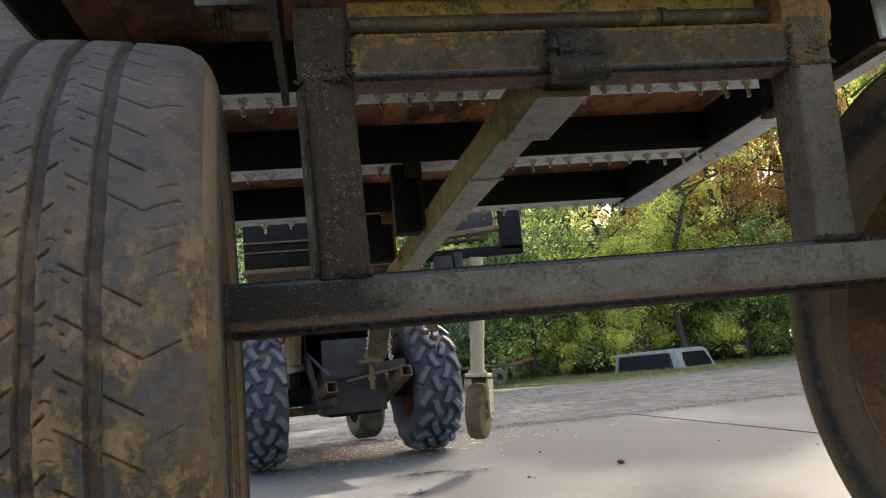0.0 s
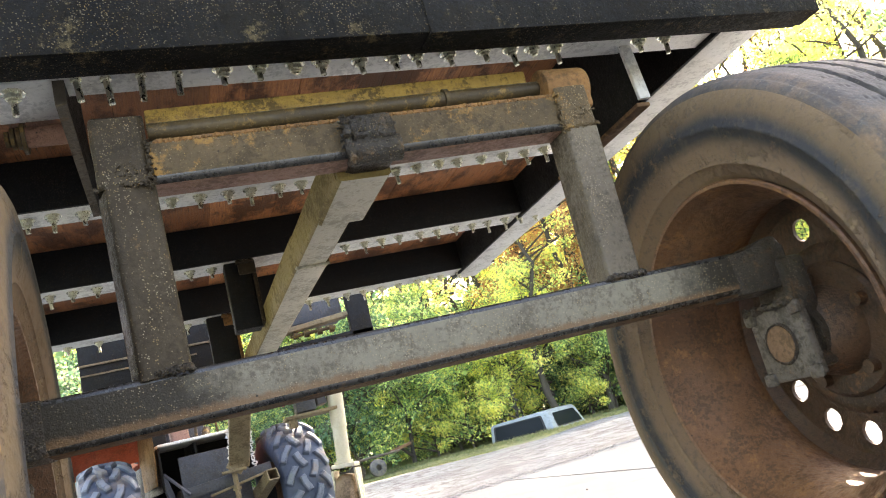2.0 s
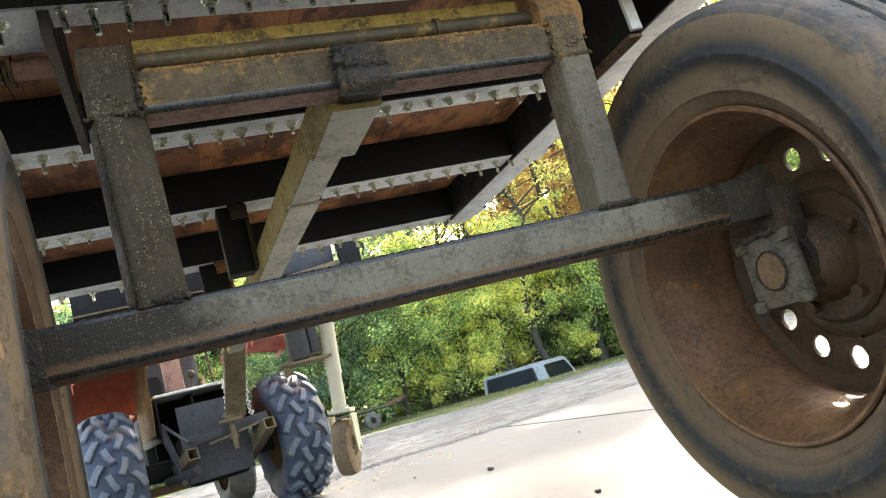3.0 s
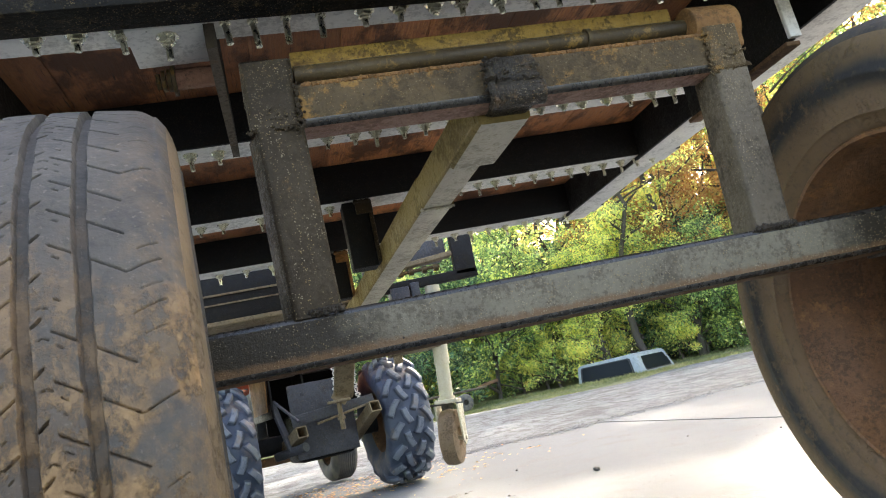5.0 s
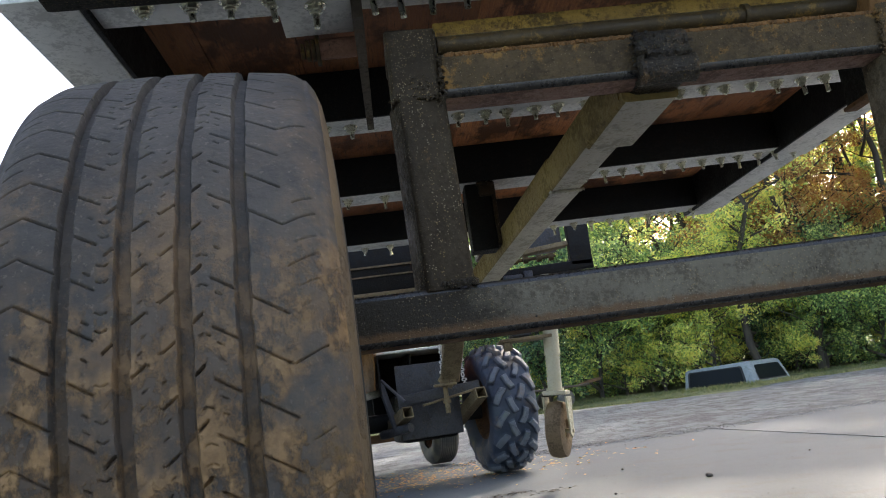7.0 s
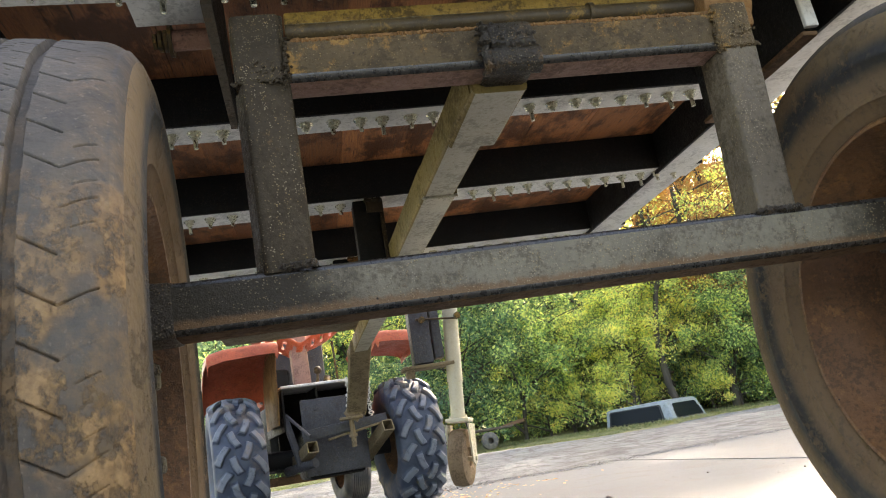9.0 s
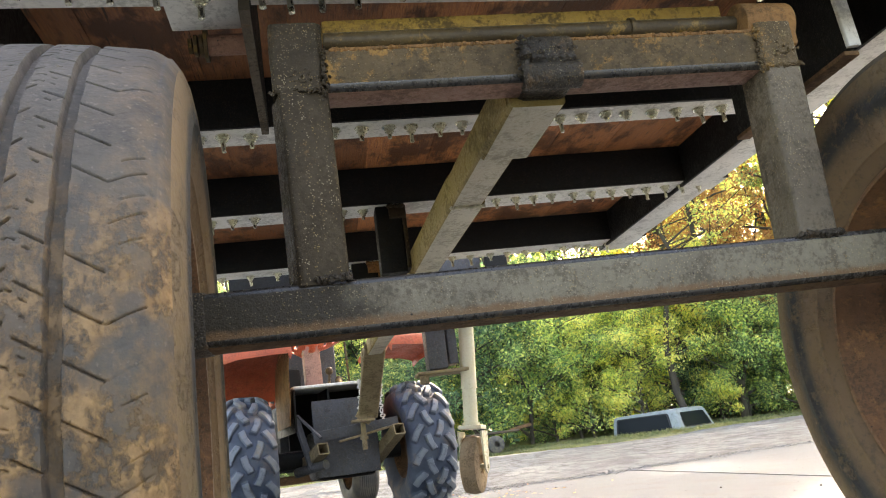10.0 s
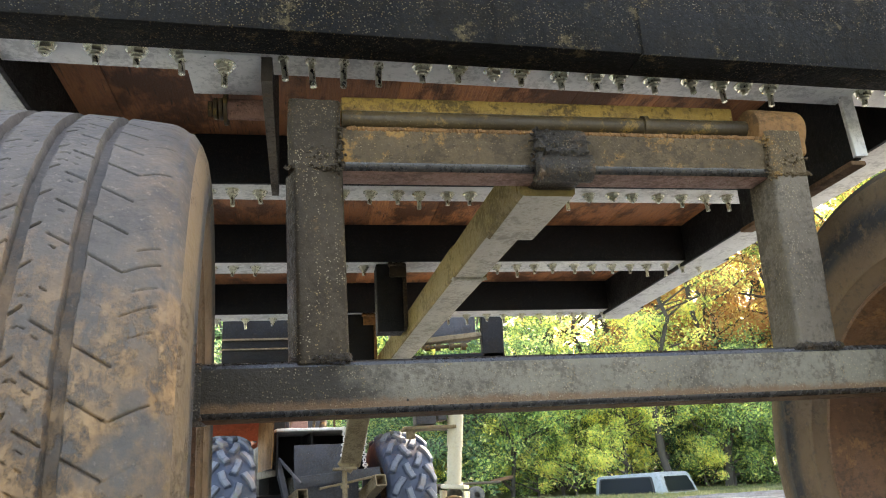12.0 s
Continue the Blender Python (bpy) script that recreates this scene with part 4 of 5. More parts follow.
    slots = np.where((k < m) | (k > n - 2 - m), 1, 0).ravel()
    V[:, 2] = np.maximum(V[:, 2], -0.339)      # pressed flat where it stands
    me = bpy.data.meshes.new(name)
    me.from_pydata(V.tolist(), [], F.reshape(-1, 4).tolist())
    me.materials.append(M["tyre"])
    me.materials.append(M["sidewall"])
    me.polygons.foreach_set("material_index", slots.astype(np.int32))
    smooth(me, 50)
    return me


def holed_disc(bm, angles, r_in, r_out, r_hole, r_mid, x_in, x_out):
    """A ring of a wheel disc with round holes at the angles given, which go round once."""
    for s, mid in enumerate(angles):
        lo = (angles[s - 1] - (0 if s else 2 * math.pi) + mid) / 2
        hi = (mid + (angles[s + 1] if s + 1 < len(angles) else angles[0] + 2 * math.pi)) / 2
        outline = []
        for q in range(8):
            outline.append((r_out, lo + (hi - lo) * q / 7))
        outline.append(((r_in + r_out) / 2, hi))
        for q in range(8):
            outline.append((r_in, hi - (hi - lo) * q / 7))
        outline.append(((r_in + r_out) / 2, lo))
        pts = []
        for r, a in outline:
            x = x_in + (x_out - x_in) * (r - r_in) / (r_out - r_in)
            pts.append(Vector((x, r * math.cos(a), r * math.sin(a))))
        xm = x_in + (x_out - x_in) * (r_mid - r_in) / (r_out - r_in)
        c = Vector((xm, r_mid * math.cos(mid), r_mid * math.sin(mid)))
        outer = [bm.verts.new(p) for p in pts]
        hole, back = [], []
        for p in pts:
            d = p - c
            d.x = 0
            d.normalize()
            hole.append(bm.verts.new(c + d * r_hole))
            back.append(bm.verts.new(c + d * (r_hole - 0.0005) - Vector((0.005, 0, 0))))
        m = len(pts)
        for q in range(m):
            w = (q + 1) % m
            bm.faces.new((outer[q], outer[w], hole[w], hole[q]))
            bm.faces.new((hole[q], hole[w], back[w], back[q]))
    bmesh.ops.remove_doubles(bm, verts=bm.verts, dist=0.0004)


# hand holes: two runs about 26 degrees apart
HOLES = [radians(a) for a in (17.5, 43.2, 68.9, 94.6, 120.3, 158.2, 183.9, 209.6, 235.3, 261.0, 286.7, 312.4, 338.1)]


def road_wheel(parent, x, turn, tyre):
    """Rusty pressed-steel wheel; local +x is the inner side."""
    bm = bmesh.new()
    prof = [(0.100, 0.2375), (0.108, 0.2385), (0.1105, 0.236), (0.1095, 0.2315), (0.104, 0.2295), (0.098, 0.2255), (0.086, 0.2235), (0.078, 0.219), (0.06, 0.2065), (0.03, 0.2), (-0.02, 0.2), (-0.05, 0.206), (-0.075, 0.2235), (-0.1, 0.2255), (-0.107, 0.23), (-0.11, 0.2385), (-0.1, 0.2375)]
    v, f = lathe([(a, r * 0.966) for a, r in prof], 120)
    bv = [bm.verts.new(p) for p in v]
    for q in f:
        bm.faces.new([bv[i] for i in q])
    bmesh.ops.recalc_face_normals(bm, faces=bm.faces)
    wheel = part("wheel", bm, "rim", parent, "rusty pressed-steel wheel with round holes")
    wheel.matrix_basis = pose(x, 0.021, 0.329, 0, 0, turn)
    bm = bmesh.new()
    for prof in ([(-0.036, 0.202), (-0.05, 0.19), (-0.057, 0.182), (-0.056, 0.176)],
                 [(-0.05, 0.122), (-0.042, 0.114), (-0.038, 0.104), (-0.042, 0.09), (-0.048, 0.08), (-0.048, 0.03)]):
        v, f = lathe(prof, 84)
        bv = [bm.verts.new(p) for p in v]
        for q in f:
            bm.faces.new([bv[i] for i in q])
    holed_disc(bm, HOLES, 0.122, 0.176, 0.0165, 0.149, -0.05, -0.056)
    bmesh.ops.recalc_face_normals(bm, faces=bm.faces)
    part("disc", bm, "disc", wheel, "dark rusty wheel disc with round holes")
    ob = new("tyre", tyre)
    tagged(ob, "worn muddy road tyre")
    ob.parent = wheel
    ob.matrix_basis = pose(0, 0.009 * math.cos(radians(turn)), 0.011)
    bm = bmesh.new()
    v, f = lathe([(-0.046, 0.03), (-0.046, 0.094), (-0.036, 0.096), (-0.03, 0.09), (-0.028, 0.064), (0.012, 0.052), (0.02, 0.045), (0.02, 0.0)], 48)
    bv = [bm.verts.new(p) for p in v]
    for q in f:
        bm.faces.new([bv[i] for i in q])
    bmesh.ops.recalc_face_normals(bm, faces=bm.faces)
    part("hub", bm, "disc", wheel, "dark rusty hub")
    for k in range(5):
        a = 2 * math.pi * k / 5 + 0.4
        bm = bmesh.new()
        rod(bm, (-0.04, 0.076 * math.cos(a), 0.076 * math.sin(a)), (-0.016, 0.076 * math.cos(a), 0.076 * math.sin(a)), 0.009, 12)
        part("stud", bm, "disc", wheel)
    return wheel


near_rings = np.radians(np.concatenate([np.linspace(108, 252, 1020, endpoint=False), np.linspace(252, 468, 110, endpoint=False)]))
road_wheel(trailer, -0.512, 5.0, road_tyre("tyre", near_rings, 256, 0.009))
road_wheel(trailer, 0.565, 180, road_tyre("tyre", np.radians(np.linspace(0, 360, 520, endpoint=False)), 110, -0.009))
for s, x in ((-1, -0.42), (1, 0.505)):
    bm = bmesh.new()
    box(bm, (x, -0.03, 0.278), (x + s * 0.014, 0.07, 0.378), 0.003)
    for y, z in ((-0.024, 0.284), (0.064, 0.284), (-0.024, 0.37), (0.064, 0.37)):
        box(bm, (x - s * 0.005, y - 0.011, z - 0.009), (x + s * 0.004, y + 0.011, z + 0.009), 0.004)
    plate = part("spindle_plate", bm, "plate", trailer, "square grey spindle plate")
    bm = bmesh.new()
    v, f = lathe([(0.0, 0.0255), (-0.0025, 0.026), (-0.0035, 0.0272), (-0.0025, 0.0285), (0.0, 0.029)], 40)
    vs = [bm.verts.new((x - s * 0.0005 + s * p[0], 0.02 + p[1], 0.328 + p[2])) for p in v]
    for q in f:
        bm.faces.new([vs[k] for k in q])
    bmesh.ops.recalc_face_normals(bm, faces=bm.faces)
    part("weld_ring", bm, "grease", plate)
    bm = bmesh.new()
    rod(bm, (x - s * 0.003, 0.02, 0.328), (x + s * 0.002, 0.02, 0.328), 0.025, 28)
    part("stub_end", bm, "rust", plate)
    bm = bmesh.new()
    box(bm, (x + s * 0.0145, -0.015, 0.285), (x + s * 0.055, 0.055, 0.44), 0.008)
    rod(bm, (x + s * 0.03, 0.02, 0.33), (x + s * 0.09, 0.02, 0.335), 0.045, 28)
    bead(bm, [(x - s * 0.002, -0.028, 0.379), (x - s * 0.002, 0.068, 0.38)], 0.006, 60 + s)
    part("spindle_arm", bm, "grease", trailer, "greasy spindle arm under the axle beam")

for k in range(10):
    bm = bmesh.new()
    x0 = -0.715 + 0.1435 * k
    box(bm, (x0, -0.02, DZ), (x0 + 0.1435, 1.56, DZ + 0.036), 0.0025)
    part("plank", bm, "plank", trailer)


# ---------------------------------------------------------------- tractor
tractor = thing("garden_tractor", "small faded red tractor with knobbly black tyres", "tractor", (-0.235, 2.9, 0), 11)


def lug_tyre(name, R=0.3, half=0.105, rim=0.13):
    """Fat off-road tyre with staggered slanted lugs."""
    xs = np.linspace(-half, half, 64)
    seg = 420
    th = np.arange(seg) * 2 * np.pi / seg
    u = xs / half
    base = R - 0.022 - 0.03 * np.abs(u) ** 3.2
    X = np.repeat(xs[None], seg, 0)
    B = np.repeat(base[None], seg, 0)
    S = th[:, None] * R + 0 * X
    lug = np.zeros_like(X)
    pitch = 2 * math.pi * R / 17
    for cx, lean, length, phase in ((-0.08, 0.55, 0.05, 0.0), (0.08, -0.55, 0.05, 0.5), (-0.028, -0.38, 0.044, 0.45), (0.028, 0.38, 0.044, 0.95)):
        ds = (S - phase * pitch + pitch / 2) % pitch - pitch / 2
        dx = X - cx
        ca, sa = math.cos(lean), math.sin(lean)
        p, q = dx * ca + ds * sa, -dx * sa + ds * ca
        p = p + np.sign(cx) * 0.14 * np.abs(q)
        a = np.clip((length * 0.92 - np.abs(q)) / 0.006, 0, 1) * np.clip((0.016 - np.abs(p)) / 0.004, 0, 1)
        lug = np.maximum(lug, a)
    Rr = B + 0.021 * lug
    side = [(half + 0.004, R - 0.075), (half + 0.006, R - 0.1), (half - 0.004, R - 0.13), (half - 0.02, rim + 0.02), (half - 0.03, rim)]
    left = [(-x, r) for x, r in side][::-1]
    px = np.concatenate([np.repeat([[p[0] for p in left]], seg, 0), X, np.repeat([[p[0] for p in side]], seg, 0)], 1)
    pr = np.concatenate([np.repeat([[p[1] for p in left]], seg, 0), Rr, np.repeat([[p[1] for p in side]], seg, 0)], 1)
    V = np.stack([px, pr * np.cos(th)[:, None], pr * np.sin(th)[:, None]], -1).reshape(-1, 3)
    n = px.shape[1]
    i, k = np.meshgrid(np.arange(seg), np.arange(n - 1), indexing="ij")
    j = (i + 1) % seg
    F = np.stack([i * n + k, i * n + k + 1, j * n + k + 1, j * n + k], -1).reshape(-1, 4)
    me = bpy.data.meshes.new(name)
    me.from_pydata(V.tolist(), [], F.tolist())
    me.materials.append(M["lugtyre"])
    smooth(me, 40)
    return me


LUG = lug_tyre("tyre")
for s in (-1, 1):
    v, f = lathe([(0.075, 0.13), (0.082, 0.138), (0.078, 0.128), (0.06, 0.118), (0.0, 0.112), (-0.02, 0.1), (-0.02, 0.02), (-0.03, 0.02), (-0.03, 0.1), (-0.06, 0.118), (-0.078, 0.128), (-0.082, 0.138), (-0.075, 0.13)], 60)
    wheel = mesh_part("rear_wheel", v, f, "rust", tractor, "rusty rear wheel")
    wheel.matrix_basis = pose(-0.408 if s < 0 else 0.372, 0, 0.302)
    t = new("tyre", LUG)
    t.parent = wheel
    tagged(t, "fat knobbly off-road tyre")
    prof = [(-0.07, 0.1), (-0.078, 0.13), (-0.08, 0.16), (-0.07, 0.185), (-0.06, 0.192)]
    for g in range(-4, 5):
        prof += [(g * 0.012 - 0.004, 0.199), (g * 0.012 + 0.0025, 0.199), (g * 0.012 + 0.004, 0.1945), (g * 0.012 + 0.0065, 0.1945)]
    prof += [(0.06, 0.192), (0.07, 0.185), (0.08, 0.16), (0.078, 0.13), (0.07, 0.1), (0.05, 0.095), (0.02, 0.06), (0.02, 0.0)]
    v, f = lathe(prof, 64)
    fw = mesh_part("front_wheel", v, f, "ribtyre", tractor, "ribbed front tyre")
    fw.matrix_basis = pose(s * 0.37, 1.28, 0.2, 0, 0, 6)
    v, f = lathe([(-0.055, 0.1), (-0.06, 0.095), (-0.03, 0.085), (0.0, 0.08), (0.0, 0.0)], 32)
    mesh_part("rim", v, f, "rust", fw)
    # a flat pan over the wheel with a turned-down rim, and a plain inner wall
    bm = bmesh.new()
    prof = [(0.222, 0.775), (0.215, 0.795), (0.225, 0.802), (0.3, 0.80), (0.44, 0.79), (0.5, 0.775), (0.512, 0.765), (0.512, 0.735)]
    ys2 = [-0.255, -0.25, -0.235, -0.15, -0.02, 0.12, 0.25, 0.36]
    drop = [0.055, 0.02, 0.004, 0.0, 0.0, 0.012, 0.07, 0.2]
    if s > 0:
        drop = [0.055, 0.02, 0.004, 0.0, 0.0, 0.004, 0.012, 0.03]
    grid = [[bm.verts.new((s * x, y, z - d)) for x, z in prof] for y, d in zip(ys2, drop)]
    for a in range(len(ys2) - 1):
        for b in range(len(prof) - 1):
            bm.faces.new((grid[a][b], grid[a][b + 1], grid[a + 1][b + 1], grid[a + 1][b]))
    bmesh.ops.recalc_face_normals(bm, faces=bm.faces)
    bmesh.ops.solidify(bm, geom=bm.faces[:], thickness=0.004)
    fender = part("fender", bm, "red", tractor, "faded red fender")
    bm = bmesh.new()
    prof = [(-0.235, 0.787), (0.1, 0.79), (0.3, 0.72), (0.3, 0.45), (-0.1, 0.45), (-0.15, 0.55), (-0.16, 0.68)]
    if s > 0:                             # cut back towards the seat on this side
        prof = [(-0.235, 0.787), (0.1, 0.79), (0.3, 0.765), (0.3, 0.45), (0.08, 0.45), (0.0, 0.6), (-0.1, 0.7), (-0.225, 0.745)]
    a = [bm.verts.new((s * 0.224, y, z)) for y, z in prof]
    b = [bm.verts.new((s * 0.219, y, z)) for y, z in prof]
    bm.faces.new(a)
    bm.faces.new(b[::-1])
    for i in range(len(prof)):
        j = (i + 1) % len(prof)
        bm.faces.new((a[i], a[j], b[j], b[i]))
    bmesh.ops.recalc_face_normals(bm, faces=bm.faces)
    part("fender_wall", bm, "orange" if s < 0 else "red", fender)
bm = bmesh.new()
tube(bm, (-0.31, 0, 0.302), (0.28, 0, 0.302), 0.08, 0.08, 0.03)
box(bm, (-0.11, -0.07, 0.2), (0.15, 0.2, 0.42), 0.02)
part("rear_axle", bm, "black", tractor)
bm = bmesh.new()
box(bm, (-0.125, -0.11, 0.215), (0.16, -0.1, 0.545), 0.004)
for x, z in ((-0.06, 0.5), (0.09, 0.5), (0.02, 0.29), (-0.07, 0.37)):
    rod(bm, (x, -0.116, z), (x, -0.109, z), 0.009, 6)
part("rear_plate", bm, "charcoal", tractor, "charcoal rear plate")
bm = bmesh.new()
box(bm, (-0.2, -0.1, 0.605), (0.2, 0.5, 0.618), 0.004, 1)
box(bm, (-0.2, -0.09, 0.42), (-0.19, 0.5, 0.604), 0.003)
box(bm, (0.19, -0.09, 0.42), (0.2, 0.5, 0.604), 0.003)
box(bm, (-0.189, 0.2, 0.3), (0.189, 0.21, 0.604), 0.003)
box(bm, (-0.04, -0.05, 0.42), (-0.03, 0.2, 0.6), 0.002)
part("seat_frame", bm, ["black", "silver"], tractor, "black frame with a worn pale edge")
for near, far in (((-0.11, -0.223, 0.336), (-0.172, 0.084, 0.251)), ((0.212, -0.286, 0.379), (0.17, 0.018, 0.264))):
    bm = bmesh.new()
    tube(bm, near, far, 0.05, 0.05, 0.004, wall=0.005)
    part("hitch_tube", bm, "tan", tractor, "square open-ended hitch tube")
DM = pose(0.045, 0, 0.4, 0, -4.5, 0)
bm = bmesh.new()
box(bm, (-0.19, -0.205, -0.022), (0.19, -0.199, 0.022), 0.002, m=DM)
box(bm, (-0.19, -0.199, 0.016), (0.19, -0.15, 0.022), 0.002, m=DM)
part("drawbar", bm, "charcoal", tractor, "angle-iron drawbar")
bm = bmesh.new()
box(bm, (-0.09, -0.235, -0.035), (0.18, -0.206, -0.025), 0.002, m=DM @ pose(0, 0, 0, 0, -5, 0))
part("drawbar_strap", bm, "tan", tractor)
bm = bmesh.new()
tube(bm, (-0.19, -0.06, 0.48), (-0.15, -0.14, 0.26), 0.03, 0.016, 0.003)
rod(bm, (-0.185, -0.08, 0.49), (-0.12, -0.24, 0.38), 0.007, 8)
rod(bm, (-0.2, -0.05, 0.25), (-0.1, -0.2, 0.27), 0.02, 12)
part("lift_arm", bm, "charcoal", tractor)
# chain on the drop bar
for side_x, n0 in ((0.075, 9), (0.165, 10)):
    bm = bmesh.new()
    for k in range(n0):
        z = 0.6 - 0.022 * k
        m = pose(side_x + 0.004 * math.sin(k), -0.2, z, 90, 90 * (k % 2), 10 * math.sin(k * 2.1)) @ Matrix.Diagonal((0.62, 1.2, 0.8, 1))
        prev = None
        for q in range(10):
            a = 2 * math.pi * q / 10
            c = m @ Vector((0.009 * math.cos(a), 0.009 * math.sin(a), 0))
            bmesh.ops.create_icosphere(bm, subdivisions=1, radius=0.0038, matrix=Matrix.Translation(c))
    part("safety_chain", bm, "silver", tractor, "galvanised safety chain")
# pressed-steel pan seat with rows of slots
verts, faces = [], []
nu, nv = 60, 26
for j in range(nv + 1):
    for i in range(nu + 1):
        u, v = 2 * i / nu - 1, 2 * j / nv - 1
        z = 0.815 + 0.1 * abs(u) ** 2.2 + 0.09 * max(0, v) ** 2 + 0.05 * max(0, -v) ** 3 - 0.03 * math.exp(-(u / 0.18) ** 2) * (v < 0.3)
        verts.append((-0.03 + 0.25 * u * (1 - 0.12 * v * v), 0.42 + 0.19 * v, z + 0.02))
for j in range(nv):
    for i in range(nu):
        slot = (i % 6 in (2, 3)) and (j % 9 in (2, 3, 4, 5, 6)) and 4 < i < nu - 5
        if not slot:
            a = j * (nu + 1) + i
            faces.append((a, a + 1, a + nu + 2, a + nu + 1))
seat = mesh_part("seat", verts, faces, "red", tractor, "red pressed-steel pan seat with slots")
seat.modifiers.new("thickness", 'SOLIDIFY').thickness = 0.003
bm = bmesh.new()
tube(bm, (-0.03, 0.3, 0.61), (-0.03, 0.34, 0.9), 0.085, 0.06, 0.01, up=(0, 1, 0))
part("pedestal", bm, "primer", tractor)
bm = bmesh.new()
rod(bm, (0.06, 0.4, 0.62), (0.075, 0.42, 0.72), 0.008, 8)
bmesh.ops.create_icosphere(bm, subdivisions=2, radius=0.022, matrix=Matrix.Translation((0.075, 0.42, 0.73)))
rod(bm, (0.1, 0.4, 0.62), (0.13, 0.46, 0.69), 0.02, 10)
rod(bm, (0.15, 0.3, 0.62), (0.145, 0.32, 0.86), 0.006, 8)
part("levers", bm, "rod", tractor)
bm = bmesh.new()
box(bm, (-0.2, 0.52, 0.25), (0.2, 1.5, 0.6), 0.05)
box(bm, (-0.15, 0.6, 0.6), (-0.04, 0.75, 0.78), 0.02)
part("engine", bm, "black", tractor)
bm = bmesh.new()
box(bm, (-0.21, 0.62, 0.61), (0.16, 0.72, 0.93), 0.03)
part("dash", bm, "charcoal", tractor, "dark dash panel")
bm = bmesh.new()
box(bm, (-0.19, 0.73, 0.6), (0.17, 1.55, 0.86), 0.06)
part("hood", bm, "red", tractor, "faded red hood")
bm = bmesh.new()
tube(bm, (-0.33, 1.28, 0.2), (0.33, 1.28, 0.2), 0.05, 0.05, 0.006)
part("front_axle", bm, "rust", tractor)

# ---------------------------------------------------------------- truck cap lying on the grass
cap = thing("truck_cap", "chalky white truck cap with dark windows lying on the grass", "truck cap", (7.05, 15.42, level(6.5, 16) - 0.02), -56)


cap.scale = (0.92, 0.92, 0.94)


def shell(bm, x0, x1, y0, y1, z0, z1, inset, slope, rise, r=0.07, k=5):
    """A closed hood: rounded corners in plan, sides that lean in, a sloping end and a softly rounded roof edge."""
    rings = []
    for f, grow, zz in ((0, 0, z0), (0.5, 0, z0 + 0.5 * (z1 - z0)), (0.86, 0, z0 + 0.86 * (z1 - z0)), (0.95, 0.015, z0 + 0.95 * (z1 - z0)), (0.99, 0.045, z1 - 0.006), (1.0, 0.1, z1 + 0.004)):
        a0, a1, c0, c1 = x0 + 0.3 * inset * f + grow, x1 - slope * f - grow, y0 + inset * f + grow, y1 - inset * f - grow
        loop = []
        for cx, cy, t0 in ((a1 - r, c1 - r, 0), (a0 + r, c1 - r, 90), (a0 + r, c0 + r, 180), (a1 - r, c0 + r, 270)):
            for i in range(k + 1):
                a = radians(t0 + 90 * i / k)
                x = cx + r * math.cos(a)
                loop.append(bm.verts.new((x, cy + r * math.sin(a), zz + rise * f * (x - x0) / (x1 - x0))))
        rings.append(loop)
    m = len(rings[0])
    for lo, hi in zip(rings[:-1], rings[1:]):
        for i in range(m):
            bm.faces.new((lo[i], lo[(i + 1) % m], hi[(i + 1) % m], hi[i]))
    bm.faces.new(rings[-1])
    bmesh.ops.recalc_face_normals(bm, faces=bm.faces)


bm = bmesh.new()
shell(bm, -1.86, 0.12, 0.0, 1.55, 0.0, 0.5, 0.09, 0.2, 0.03)
part("shell", bm, "carwhite", cap)


def pane(name, corners, material, lift, nrm, thick=0.012, r=0.06):
    """A window with rounded corners on a leaning side; corners go round it."""
    c = [Vector(p) for p in corners]
    loop = []
    for i in range(4):
        a, b, d = c[i - 1], c[i], c[(i + 1) % 4]
        p, q = b + (a - b).normalized() * r, b + (d - b).normalized() * r
        for j in range(5):
            t = j / 4
            loop.append((1 - t) ** 2 * p + 2 * t * (1 - t) * b + t * t * q)
    nrm = Vector(nrm).normalized()
    bm = bmesh.new()
    lo = [bm.verts.new(p + nrm * (lift - thick)) for p in loop]
    hi = [bm.verts.new(p + nrm * lift) for p in loop]
    bm.faces.new(hi)
    bm.faces.new(lo[::-1])
    for i in range(len(loop)):
        j = (i + 1) % len(loop)
        bm.faces.new((lo[i], lo[j], hi[j], hi[i]))
    bmesh.ops.recalc_face_normals(bm, faces=bm.faces)
    return part(name, bm, material, cap)


def side_quad(x0, x1, z0, z1, slant):
    f0, f1 = z0 / 0.5, z1 / 0.5
    return [(x0, 0.09 * f0, z0), (x1, 0.09 * f0, z0), (x1 - slant, 0.09 * f1, z1), (x0 + 0.02, 0.09 * f1, z1)]


def end_quad(y0, y1, z0, z1):
    f0, f1 = z0 / 0.5, z1 / 0.5
    return [(0.12 - 0.2 * f0, y0, z0), (0.12 - 0.2 * f0, y1, z0), (0.12 - 0.2 * f1, y1 - 0.05, z1), (0.12 - 0.2 * f1, y0 + 0.05, z1)]


pane("window_seal", side_quad(-1.73, -0.14, 0.05, 0.44, 0.1), "seal", 0.006, (0, -1, 0.2))
pane("window", side_quad(-1.68, -0.2, 0.075, 0.415, 0.09), "glass", 0.011, (0, -1, 0.2), 0.01)
pane("window_seal", end_quad(0.16, 1.4, 0.08, 0.45), "seal", 0.006, (1, 0, 0.4))
pane("window", end_quad(0.2, 1.36, 0.105, 0.425), "glass", 0.011, (1, 0, 0.4), 0.01)
bm = bmesh.new()
box(bm, (-1.0, 0.045, 0.08), (-0.96, 0.055, 0.41), 0.003, m=pose(0, -0.01, 0, -10))
part("window_bar", bm, "seal", cap)

